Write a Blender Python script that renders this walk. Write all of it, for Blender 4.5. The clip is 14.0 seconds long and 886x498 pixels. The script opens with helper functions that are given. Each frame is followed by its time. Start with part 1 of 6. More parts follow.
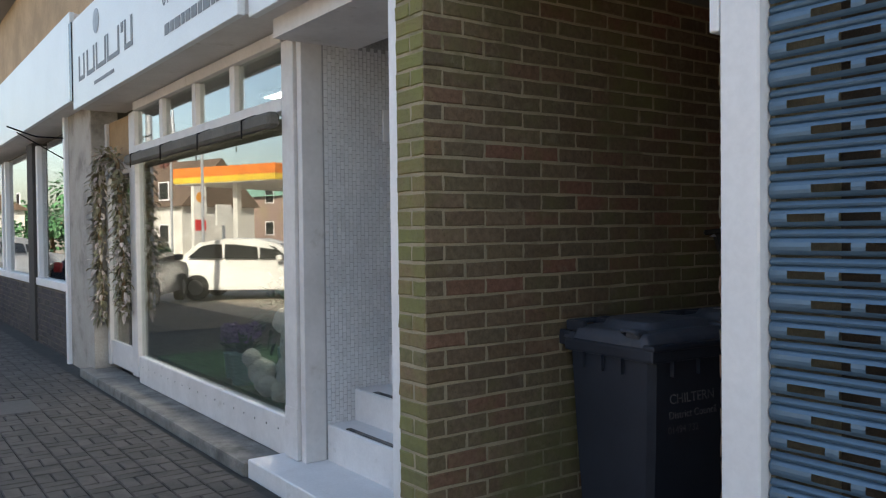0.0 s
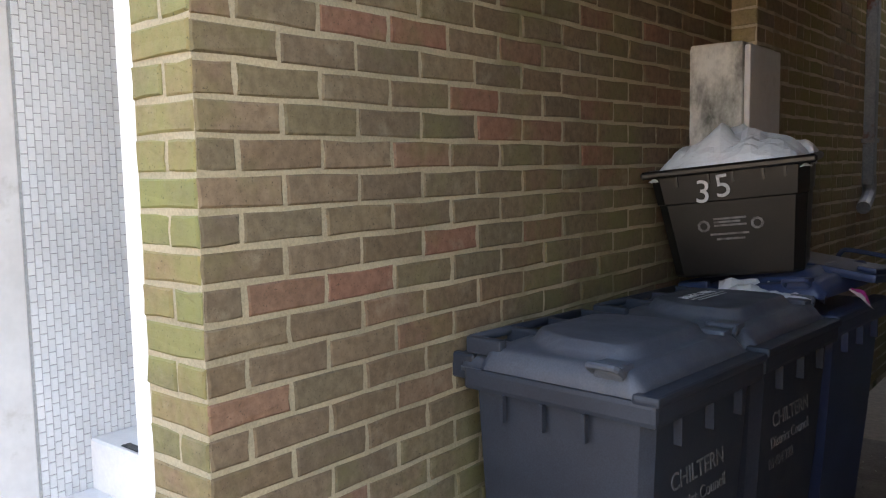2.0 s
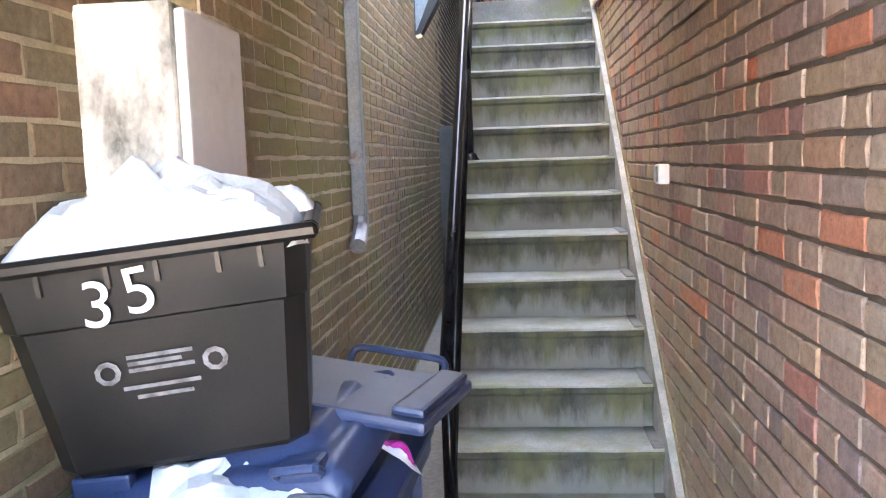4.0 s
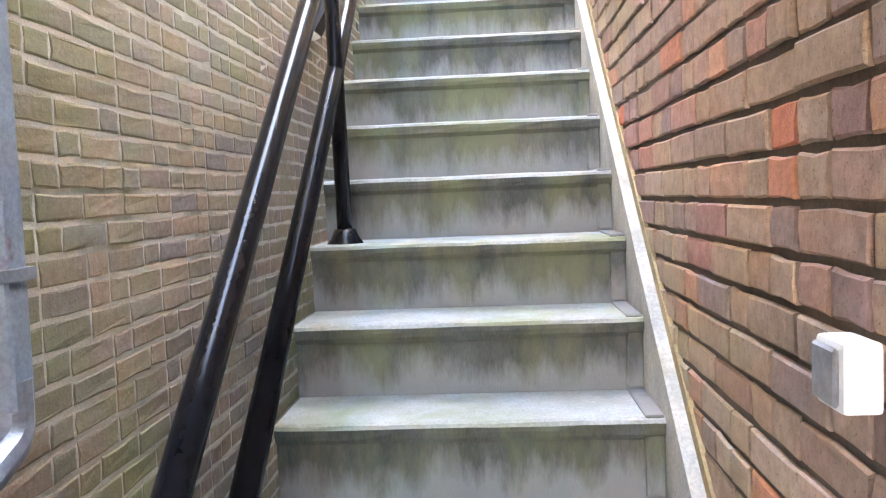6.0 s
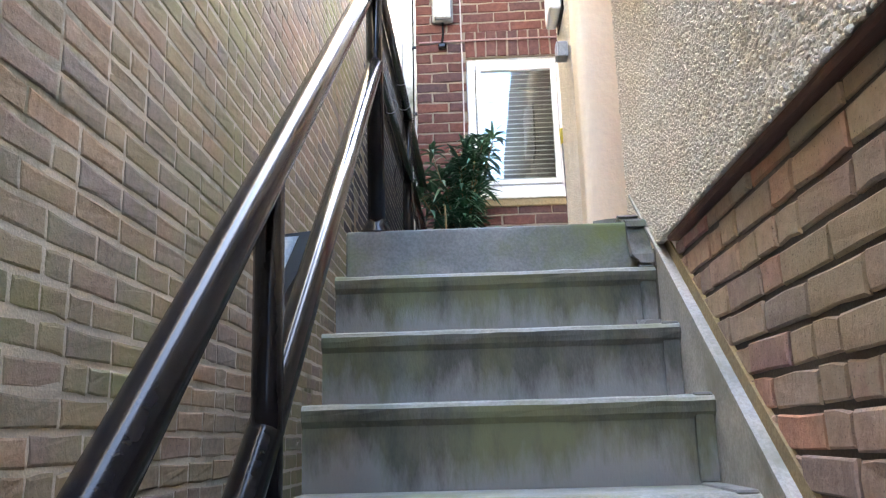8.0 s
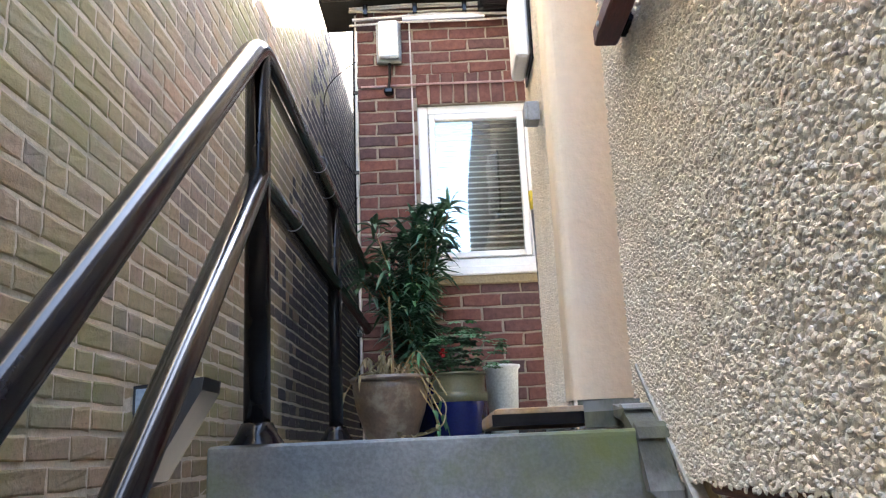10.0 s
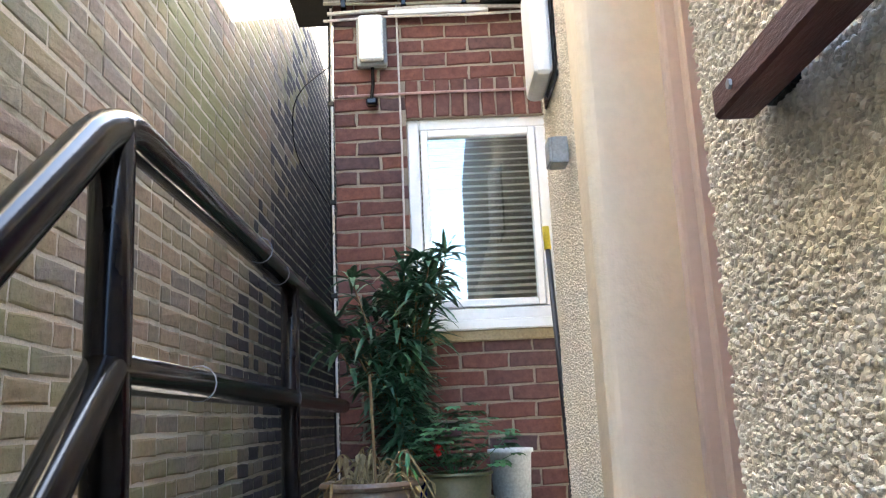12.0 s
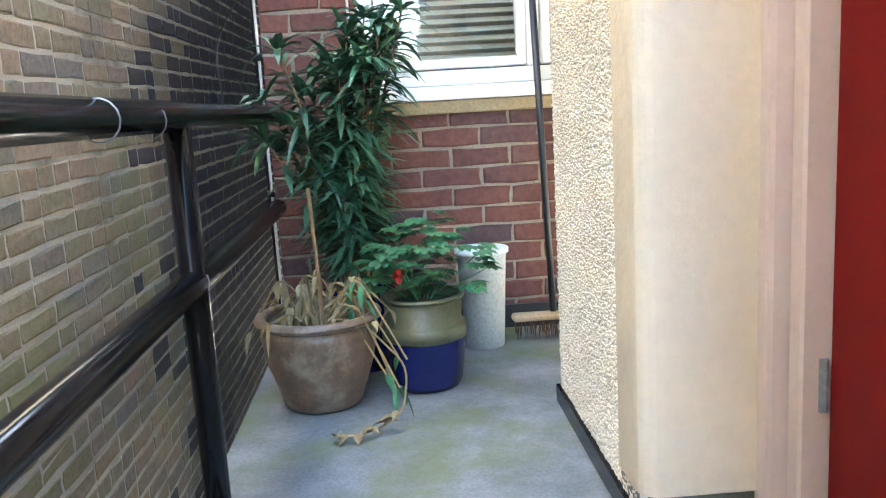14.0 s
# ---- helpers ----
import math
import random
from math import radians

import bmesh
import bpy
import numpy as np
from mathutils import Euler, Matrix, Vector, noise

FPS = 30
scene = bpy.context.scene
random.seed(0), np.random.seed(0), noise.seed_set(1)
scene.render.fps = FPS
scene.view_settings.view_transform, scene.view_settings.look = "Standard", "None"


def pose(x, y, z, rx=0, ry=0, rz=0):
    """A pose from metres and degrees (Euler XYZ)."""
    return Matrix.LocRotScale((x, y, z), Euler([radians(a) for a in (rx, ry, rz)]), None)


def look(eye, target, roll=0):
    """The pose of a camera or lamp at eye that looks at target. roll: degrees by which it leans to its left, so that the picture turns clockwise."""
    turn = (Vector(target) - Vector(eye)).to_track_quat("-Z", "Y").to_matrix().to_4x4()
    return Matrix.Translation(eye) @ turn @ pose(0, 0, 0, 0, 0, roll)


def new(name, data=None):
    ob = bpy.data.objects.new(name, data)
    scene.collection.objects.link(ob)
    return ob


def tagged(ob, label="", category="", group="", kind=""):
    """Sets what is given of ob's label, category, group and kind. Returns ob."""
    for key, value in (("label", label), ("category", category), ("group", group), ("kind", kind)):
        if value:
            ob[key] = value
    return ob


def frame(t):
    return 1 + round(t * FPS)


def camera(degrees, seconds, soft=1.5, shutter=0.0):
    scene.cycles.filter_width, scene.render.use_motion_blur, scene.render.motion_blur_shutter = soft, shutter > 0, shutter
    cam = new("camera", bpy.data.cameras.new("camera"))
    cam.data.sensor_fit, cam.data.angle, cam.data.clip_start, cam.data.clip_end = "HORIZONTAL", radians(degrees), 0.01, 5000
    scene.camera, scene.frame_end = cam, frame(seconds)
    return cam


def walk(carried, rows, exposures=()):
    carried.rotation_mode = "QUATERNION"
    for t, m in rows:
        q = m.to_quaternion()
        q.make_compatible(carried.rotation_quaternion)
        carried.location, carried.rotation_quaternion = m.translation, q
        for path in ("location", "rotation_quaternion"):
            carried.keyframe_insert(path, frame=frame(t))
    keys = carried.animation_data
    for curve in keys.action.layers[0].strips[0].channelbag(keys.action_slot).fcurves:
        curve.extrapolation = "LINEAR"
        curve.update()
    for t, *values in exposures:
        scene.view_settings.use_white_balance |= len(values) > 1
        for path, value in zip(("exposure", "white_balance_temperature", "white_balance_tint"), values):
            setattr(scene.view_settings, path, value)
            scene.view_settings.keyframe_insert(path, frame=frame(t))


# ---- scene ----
cam = camera(56.6, 14.0, soft=1.2)
PATH = [
    (0, (2.867, -1.955, 1.482), (1.24, -0.793, 1.441), -0.6),
    (0.5, (2.432, -1.685, 1.48), (0.806, -0.525, 1.376), -0.6),
    (1, (1.995, -1.415, 1.464), (0.382, -0.242, 1.313), -0.7),
    (1.5, (1.664, -1.174, 1.486), (0.149, 0.121, 1.309), -0.9),
    (2, (1.38, -0.924, 1.502), (0.108, 0.608, 1.311), -1.1),
    (2.5, (1.139, -0.675, 1.538), (0.238, 1.1, 1.339), -1.4),
    (3, (0.996, -0.32, 1.565), (0.462, 1.596, 1.357), -1.7),
    (3.5, (0.929, 0.117, 1.574), (0.637, 2.085, 1.369), -2.0),
    (3.7, (0.908, 0.295, 1.597), (0.706, 2.273, 1.381), -1.7),
    (5.8, (1.138, 2.91, 1.722), (1.017, 4.899, 1.553), -2.2),
    (6, (1.136, 3.116, 1.759), (1.012, 5.108, 1.628), -2.2),
    (6.5, (1.164, 3.602, 1.862), (1.038, 5.597, 1.912), -2.1),
    (7, (1.13, 3.977, 1.92), (1.01, 5.955, 2.191), -2.1),
    (7.5, (1.018, 4.24, 2.072), (0.913, 6.194, 2.485), -1.7),
    (8, (0.986, 4.434, 2.143), (0.909, 6.381, 2.594), -1.5),
    (8.2, (0.984, 4.526, 2.2), (0.922, 6.472, 2.659), -1.3),
    (10.3, (1.103, 5.344, 2.845), (1.116, 7.287, 3.315), -2.6),
    (10.5, (1.114, 5.423, 2.885), (1.132, 7.367, 3.357), -2.6),
    (11, (1.094, 5.636, 3.039), (1.115, 7.58, 3.509), -2.6),
    (11.5, (1.073, 5.8, 3.179), (1.094, 7.747, 3.634), -2.7),
    (12, (1.081, 5.979, 3.307), (1.102, 7.937, 3.716), -2.6),
    (12.5, (1.016, 6.117, 3.408), (1.057, 8.096, 3.701), -2.5),
    (13, (1.036, 6.35, 3.515), (1.112, 8.345, 3.647), -2.6),
    (13.5, (1.06, 6.539, 3.578), (1.165, 8.535, 3.493), -2.9),
    (14, (1.075, 6.67, 3.703), (1.179, 8.636, 3.352), -3.3),
]
EXPOSURE = [(0, 1.4, 7100, 8), (0.6, 2.05, 7500, 8), (1.2, 2.55, 8000, 11), (2.0, 3.25, 7900, 11), (2.6, 4.9, 6900, 10), (3.2, 5.75, 7300, 14), (4.4, 6.1, 7000, 12), (5.8, 6.45, 6800, 12), (6.6, 6.5, 6700, 12), (7.4, 5.6, 6500, 11), (8.2, 5.1, 6350, 9), (10.3, 4.75, 6400, 9), (12.5, 4.6, 6150, 4), (14.0, 5.3, 6050, 2)]
walk(cam, [(t, look(eye, target, roll)) for t, eye, target, roll in PATH], EXPOSURE)

# ---- world and sun ----
SUN_AZ, SUN_EL = 50.0, 38.0          # degrees from +y towards +x, and above the horizon
world = bpy.data.worlds.new("sky")
scene.world = world
world.use_nodes = True
wn = world.node_tree
sky = wn.nodes.new("ShaderNodeTexSky")
sky.sky_type = "NISHITA"
sky.sun_disc = False
sky.sun_elevation = radians(SUN_EL)
sky.sun_rotation = radians(SUN_AZ)
sky.dust_density = 2.5
wn.links.new(sky.outputs[0], wn.nodes["Background"].inputs[0])
wn.nodes["Background"].inputs[1].default_value = 0.15
sun_light = bpy.data.lights.new("sun", "SUN")
sun_light.energy, sun_light.angle, sun_light.color = 4.8, radians(0.5), (1.0, 0.94, 0.84)
sun = new("sun", sun_light)
sun.matrix_world = look((0, 0, 40), Vector((0, 0, 40)) - Vector((math.sin(radians(SUN_AZ)) * math.cos(radians(SUN_EL)), math.cos(radians(SUN_AZ)) * math.cos(radians(SUN_EL)), math.sin(radians(SUN_EL)))))

# ---- materials ----


def mat(name, c1, c2=None, scale=6.0, rough=0.8, bump=0.2, metal=0.0, fine=90.0, c3=None, c3_scale=1.5, c3_lo=0.52, c3_hi=0.68, vary=0.0, dist=0.003, spec=0.5, stretch=(1, 1, 1), rough2=None, grain=0.45):
    """Two colours mixed by noise at two scales, a third as patches of stain, fine relief; vary: shift of value piece by piece."""
    m = bpy.data.materials.new(name)
    m.use_nodes = True
    nt = m.node_tree
    n, l = nt.nodes, nt.links
    b = n["Principled BSDF"]
    tc = n.new("ShaderNodeTexCoord")
    mp = n.new("ShaderNodeMapping")
    mp.inputs["Scale"].default_value = stretch
    geo = n.new("ShaderNodeNewGeometry")
    l.new(geo.outputs["Position"], mp.inputs[0])

    def noise_tex(sc, detail):
        t = n.new("ShaderNodeTexNoise")
        t.inputs["Scale"].default_value, t.inputs["Detail"].default_value, t.inputs["Roughness"].default_value = sc, detail, 0.65
        l.new(mp.outputs[0], t.inputs["Vector"])
        return t.outputs[0]

    def mix(fac, a, c):
        x = n.new("ShaderNodeMix")
        x.data_type = "RGBA"
        for k, v in ((0, fac), (6, a), (7, c)):
            if isinstance(v, (tuple, float, int)):
                x.inputs[k].default_value = (*v, 1) if isinstance(v, tuple) else v
            else:
                l.new(v, x.inputs[k])
        return x.outputs[2]

    def ramp(v, lo, hi):
        x = n.new("ShaderNodeMapRange")
        x.inputs[1].default_value, x.inputs[2].default_value = lo, hi
        l.new(v, x.inputs[0])
        return x.outputs[0]

    c2 = c2 or tuple(v * 0.75 for v in c1)
    big, small = noise_tex(scale, 4), noise_tex(fine, 3)
    col = mix(ramp(big, 0.35, 0.65), c1, c2)
    dark = mix(0.5, col, (0.0, 0.0, 0.0))
    g = n.new("ShaderNodeMath")
    g.operation = "MULTIPLY"
    l.new(ramp(small, 0.62, 0.38), g.inputs[0])
    g.inputs[1].default_value = grain
    col = mix(g.outputs[0], col, dark)
    if c3:
        col = mix(ramp(noise_tex(c3_scale, 6), c3_lo, c3_hi), col, c3)
    if vary:
        info = n.new("ShaderNodeObjectInfo")
        add = n.new("ShaderNodeMath")
        l.new(info.outputs["Random"], add.inputs[0])
        l.new(geo.outputs["Random Per Island"], add.inputs[1])
        fr = n.new("ShaderNodeMath")
        fr.operation = "FRACT"
        l.new(add.outputs[0], fr.inputs[0])
        h = n.new("ShaderNodeHueSaturation")
        l.new(ramp(fr.outputs[0], 0.0, 1.0), h.inputs["Value"])
        h.inputs["Value"].default_value = 1
        v2 = n.new("ShaderNodeMapRange")
        v2.inputs[3].default_value, v2.inputs[4].default_value = 1 - vary, 1 + vary
        l.new(fr.outputs[0], v2.inputs[0])
        l.new(v2.outputs[0], h.inputs["Value"])
        l.new(col, h.inputs["Color"])
        col = h.outputs[0]
    l.new(col, b.inputs["Base Color"])
    b.inputs["Roughness"].default_value = rough
    if rough2 is not None:
        r = n.new("ShaderNodeMapRange")
        r.inputs[1].default_value, r.inputs[2].default_value, r.inputs[3].default_value, r.inputs[4].default_value = 0.3, 0.7, rough, rough2
        l.new(big, r.inputs[0])
        l.new(r.outputs[0], b.inputs["Roughness"])
    b.inputs["Metallic"].default_value = metal
    b.inputs["Specular IOR Level"].default_value = spec
    if bump:
        bp = n.new("ShaderNodeBump")
        bp.inputs["Strength"].default_value, bp.inputs["Distance"].default_value = bump, dist
        l.new(small, bp.inputs["Height"])
        l.new(bp.outputs[0], b.inputs["Normal"])
    return m


def brick_mat(name, colours, stain=None, lo=0.5, hi=0.7, st_scale=1.3, bump=0.5, lime=0.0):
    """Bricks: a colour of the list for each piece, with grain, pits and patches of stain."""
    m = bpy.data.materials.new(name)
    m.use_nodes = True
    nt = m.node_tree
    n, l = nt.nodes, nt.links
    b = n["Principled BSDF"]
    geo, info = n.new("ShaderNodeNewGeometry"), n.new("ShaderNodeObjectInfo")
    add, fr = n.new("ShaderNodeMath"), n.new("ShaderNodeMath")
    fr.operation = "FRACT"
    l.new(info.outputs["Random"], add.inputs[0])
    l.new(geo.outputs["Random Per Island"], add.inputs[1])
    l.new(add.outputs[0], fr.inputs[0])
    cr = n.new("ShaderNodeValToRGB")
    cr.color_ramp.interpolation = "LINEAR"
    while len(cr.color_ramp.elements) < len(colours):
        cr.color_ramp.elements.new(0.5)
    for k, (e, c) in enumerate(zip(cr.color_ramp.elements, colours)):
        e.position, e.color = k / (len(colours) - 1), (*c, 1)
    l.new(fr.outputs[0], cr.inputs[0])

    def noise_tex(sc, d):
        t = n.new("ShaderNodeTexNoise")
        t.inputs["Scale"].default_value, t.inputs["Detail"].default_value, t.inputs["Roughness"].default_value = sc, d, 0.7
        l.new(geo.outputs["Position"], t.inputs["Vector"])
        return t.outputs[0]

    def ramp(v, a, c, p, q):
        x = n.new("ShaderNodeMapRange")
        for k, val in zip((1, 2, 3, 4), (a, c, p, q)):
            x.inputs[k].default_value = val
        l.new(v, x.inputs[0])
        return x.outputs[0]

    def mix(fac, a, c):
        x = n.new("ShaderNodeMix")
        x.data_type = "RGBA"
        l.new(fac, x.inputs[0])
        l.new(a, x.inputs[6])
        if isinstance(c, tuple):
            x.inputs[7].default_value = (*c, 1)
        else:
            l.new(c, x.inputs[7])
        return x.outputs[2]

    h = n.new("ShaderNodeHueSaturation")
    l.new(ramp(noise_tex(35, 5), 0.3, 0.7, 0.72, 1.2), h.inputs["Value"])
    l.new(cr.outputs[0], h.inputs["Color"])
    col = h.outputs[0]
    if stain:
        s1 = ramp(noise_tex(st_scale, 5), lo, hi, 0, 0.85)
        col = mix(s1, col, stain)
    col = mix(ramp(noise_tex(7.0, 6), 0.58, 0.72, 0, lime), col, (0.36, 0.31, 0.22))
    pit = noise_tex(160, 2)
    col = mix(ramp(pit, 0.62, 0.75, 0, 0.7), col, (0.03, 0.026, 0.022))
    l.new(col, b.inputs["Base Color"])
    b.inputs["Roughness"].default_value = 0.9
    b.inputs["Specular IOR Level"].default_value = 0.25
    bp = n.new("ShaderNodeBump")
    bp.inputs["Strength"].default_value, bp.inputs["Distance"].default_value = bump, 0.004
    l.new(noise_tex(60, 6), bp.inputs["Height"])
    l.new(bp.outputs[0], b.inputs["Normal"])
    return m


def glass_mat(name, tint=(0.9, 0.95, 0.95), rough=0.0, f0=0.10):
    m = bpy.data.materials.new(name)
    m.use_nodes = True
    n, l = m.node_tree.nodes, m.node_tree.links
    out = n["Material Output"]
    tr, gl, mx, lw = n.new("ShaderNodeBsdfTransparent"), n.new("ShaderNodeBsdfGlossy"), n.new("ShaderNodeMixShader"), n.new("ShaderNodeLayerWeight")
    tr.inputs[0].default_value = (*tint, 1)
    gl.inputs["Roughness"].default_value = rough
    lw.inputs[0].default_value = 0.5
    pw, fr = n.new("ShaderNodeMath"), n.new("ShaderNodeMath")
    pw.operation, fr.operation = "POWER", "MULTIPLY_ADD"
    pw.inputs[1].default_value = 3.0
    l.new(lw.outputs["Facing"], pw.inputs[0])
    l.new(pw.outputs[0], fr.inputs[0])
    fr.inputs[1].default_value, fr.inputs[2].default_value = 0.85, f0
    l.new(fr.outputs[0], mx.inputs[0])
    l.new(tr.outputs[0], mx.inputs[1])
    l.new(gl.outputs[0], mx.inputs[2])
    l.new(mx.outputs[0], out.inputs[0])
    return m


M_BRICK_A = brick_mat("brown_brick", [(0.140, 0.101, 0.062), (0.172, 0.121, 0.078), (0.125, 0.098, 0.066), (0.195, 0.140, 0.090), (0.156, 0.125, 0.074), (0.148, 0.109, 0.070), (0.211, 0.109, 0.074), (0.172, 0.129, 0.082), (0.133, 0.109, 0.070)], (0.15, 0.145, 0.06), 0.47, 0.66, lime=0.3)
M_BRICK_M = brick_mat("mossy_brown_brick", [(0.15, 0.12, 0.07), (0.18, 0.14, 0.085), (0.14, 0.12, 0.07), (0.22, 0.13, 0.085), (0.17, 0.14, 0.08)], (0.20, 0.205, 0.07), 0.34, 0.60, 1.6, lime=0.3)
M_BRICK_B = brick_mat("olive_brown_brick", [(0.272, 0.223, 0.143), (0.353, 0.268, 0.166), (0.224, 0.197, 0.143), (0.395, 0.282, 0.184), (0.299, 0.249, 0.150), (0.258, 0.217, 0.179), (0.349, 0.243, 0.156), (0.327, 0.262, 0.173), (0.231, 0.197, 0.162), (0.367, 0.262, 0.184)], (0.243, 0.241, 0.104), 0.47, 0.64, 0.9, 0.8, 0.6)
M_BRICK_R = brick_mat("red_brick", [(0.340, 0.227, 0.180), (0.397, 0.278, 0.216), (0.284, 0.198, 0.176), (0.407, 0.307, 0.235), (0.397, 0.186, 0.149), (0.255, 0.190, 0.180), (0.370, 0.269, 0.185), (0.331, 0.231, 0.171), (0.387, 0.278, 0.199), (0.549, 0.186, 0.109)], (0.30, 0.25, 0.15), 0.5, 0.7, 0.8, 0.9, 0.6)
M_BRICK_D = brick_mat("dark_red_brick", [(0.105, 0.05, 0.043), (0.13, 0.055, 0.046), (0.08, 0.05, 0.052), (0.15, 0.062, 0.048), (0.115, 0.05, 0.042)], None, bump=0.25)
# Dark brick of the next shop; in the slot its colour paints the shade.
M_BRICK_S = brick_mat("dark_and_shaded_brick", [(0.055, 0.048, 0.052), (0.08, 0.068, 0.07), (0.065, 0.06, 0.055), (0.095, 0.08, 0.072)], None, bump=0.6)
# Mortar darkened to stand for the slot's shade.
M_MORTAR_S = mat("slot_shade_mortar", (0.12, 0.11, 0.10), (0.08, 0.075, 0.07), 4, 0.95, 0.5)
M_MORTAR = mat("pale_mortar", (0.42, 0.35, 0.235), (0.29, 0.245, 0.165), 3, 0.95, 0.6, fine=140, c3=(0.16, 0.15, 0.07))
M_MORTAR_D = mat("weathered_mortar", (0.68, 0.60, 0.46), (0.52, 0.46, 0.35), 3, 0.95, 0.6, fine=140, c3=(0.11, 0.11, 0.05))
M_MORTAR_B = mat("grey_tan_mortar", (0.30, 0.25, 0.19), (0.22, 0.185, 0.145), 3, 0.95, 0.5, fine=140)
M_MORTAR_R = mat("dark_mortar", (0.15, 0.115, 0.085), (0.09, 0.07, 0.055), 3, 0.95, 0.6, fine=140)
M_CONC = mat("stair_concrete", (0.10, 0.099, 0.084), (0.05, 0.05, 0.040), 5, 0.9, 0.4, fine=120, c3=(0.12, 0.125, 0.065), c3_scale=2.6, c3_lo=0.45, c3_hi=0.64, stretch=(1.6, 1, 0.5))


def pale_riser_foot(m, low, rise, colour):
    """Paler uneven streaks that rise from the foot of each riser; the top stays dark."""
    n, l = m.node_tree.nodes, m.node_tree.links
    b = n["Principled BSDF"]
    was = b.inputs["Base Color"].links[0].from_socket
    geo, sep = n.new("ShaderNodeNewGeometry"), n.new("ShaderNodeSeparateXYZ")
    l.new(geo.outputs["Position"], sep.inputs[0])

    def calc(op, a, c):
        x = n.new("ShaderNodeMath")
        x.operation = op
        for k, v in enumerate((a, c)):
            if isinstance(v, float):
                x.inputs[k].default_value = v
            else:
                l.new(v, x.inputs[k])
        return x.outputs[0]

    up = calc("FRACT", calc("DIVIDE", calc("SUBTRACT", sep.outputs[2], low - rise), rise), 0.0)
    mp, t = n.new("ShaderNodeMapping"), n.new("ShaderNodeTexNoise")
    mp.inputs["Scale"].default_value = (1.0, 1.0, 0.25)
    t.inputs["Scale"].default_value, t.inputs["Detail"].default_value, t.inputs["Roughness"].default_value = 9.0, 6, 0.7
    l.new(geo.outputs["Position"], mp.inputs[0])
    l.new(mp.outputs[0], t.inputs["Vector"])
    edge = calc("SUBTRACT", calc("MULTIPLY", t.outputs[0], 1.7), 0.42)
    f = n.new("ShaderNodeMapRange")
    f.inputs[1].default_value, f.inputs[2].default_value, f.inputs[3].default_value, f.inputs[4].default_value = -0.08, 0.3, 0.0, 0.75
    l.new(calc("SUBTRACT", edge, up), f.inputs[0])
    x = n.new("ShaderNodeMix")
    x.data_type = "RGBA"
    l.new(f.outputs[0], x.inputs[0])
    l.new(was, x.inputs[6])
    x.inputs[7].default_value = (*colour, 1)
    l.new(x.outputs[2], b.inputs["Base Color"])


pale_riser_foot(M_CONC, 0.185, 0.2046, (0.215, 0.21, 0.203))
M_TREAD = mat("pale_tread_concrete", (0.36, 0.355, 0.33), (0.26, 0.26, 0.22), 5, 0.9, 0.4, fine=120, c3=(0.19, 0.20, 0.10), c3_scale=3, c3_lo=0.48, c3_hi=0.72)
M_CONC_P = mat("worn_pale_concrete", (0.46, 0.44, 0.40), (0.33, 0.33, 0.30), 7, 0.85, 0.3, fine=100, c3=(0.24, 0.24, 0.19), c3_scale=4)
M_LANDING = mat("landing_concrete", (0.25, 0.255, 0.25), (0.15, 0.155, 0.15), 3.5, 0.65, 0.4, fine=110, c3=(0.13, 0.145, 0.055), c3_scale=2.3, c3_lo=0.47, c3_hi=0.66, rough2=0.9)
M_GROUND = mat("alley_ground", (0.17, 0.15, 0.13), (0.10, 0.09, 0.08), 4, 0.95, 0.6, fine=60)
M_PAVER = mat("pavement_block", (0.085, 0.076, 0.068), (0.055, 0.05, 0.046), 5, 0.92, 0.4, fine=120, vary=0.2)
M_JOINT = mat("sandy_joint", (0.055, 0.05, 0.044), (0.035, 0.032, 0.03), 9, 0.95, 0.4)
M_WHITE = mat("white_paint", (0.78, 0.78, 0.79), (0.72, 0.72, 0.73), 2, 0.45, 0.05, fine=30, grain=0.1)
M_WHITE_OLD = mat("grubby_white_paint", (0.66, 0.64, 0.63), (0.58, 0.56, 0.55), 3, 0.55, 0.1, fine=25, c3=(0.40, 0.37, 0.33), c3_scale=5, c3_lo=0.6, c3_hi=0.78, grain=0.1)
M_MARBLE = mat("white_terrazzo", (0.74, 0.73, 0.73), (0.66, 0.65, 0.65), 4, 0.5, 0.05, fine=60, c3=(0.5, 0.48, 0.46), c3_scale=7, c3_lo=0.62, c3_hi=0.8, grain=0.1)
M_TILE = mat("white_mosaic_tile", (0.70, 0.70, 0.71), (0.62, 0.62, 0.63), 3, 0.3, 0.0, vary=0.06, grain=0.1)
M_GROUT = mat("grey_grout", (0.42, 0.42, 0.42), (0.36, 0.36, 0.36), 6, 0.9, 0.2)
M_BLACK = mat("black_gloss_paint", (0.006, 0.006, 0.008), (0.010, 0.010, 0.012), 8, 0.16, 0.15, fine=40, dist=0.001, c3=(0.16, 0.13, 0.11), c3_scale=26, c3_lo=0.79, c3_hi=0.84)
for _m, _v in ((M_BLACK, 0.2),):
    _m.node_tree.nodes["Principled BSDF"].inputs["Specular IOR Level"].default_value = _v
M_PEBBLE = mat("pebbledash", (0.80, 0.73, 0.63), (0.72, 0.64, 0.54), 3, 0.92, 1.0, fine=55, dist=0.012, c3=(0.52, 0.45, 0.37), c3_scale=2.5, grain=0.25)
M_CREAM = mat("cream_masonry_paint", (0.71, 0.60, 0.455), (0.66, 0.555, 0.42), 2, 0.75, 0.5, fine=30, dist=0.006, c3=(0.62, 0.50, 0.36), c3_scale=1.2, c3_lo=0.55, c3_hi=0.75, grain=0.1)
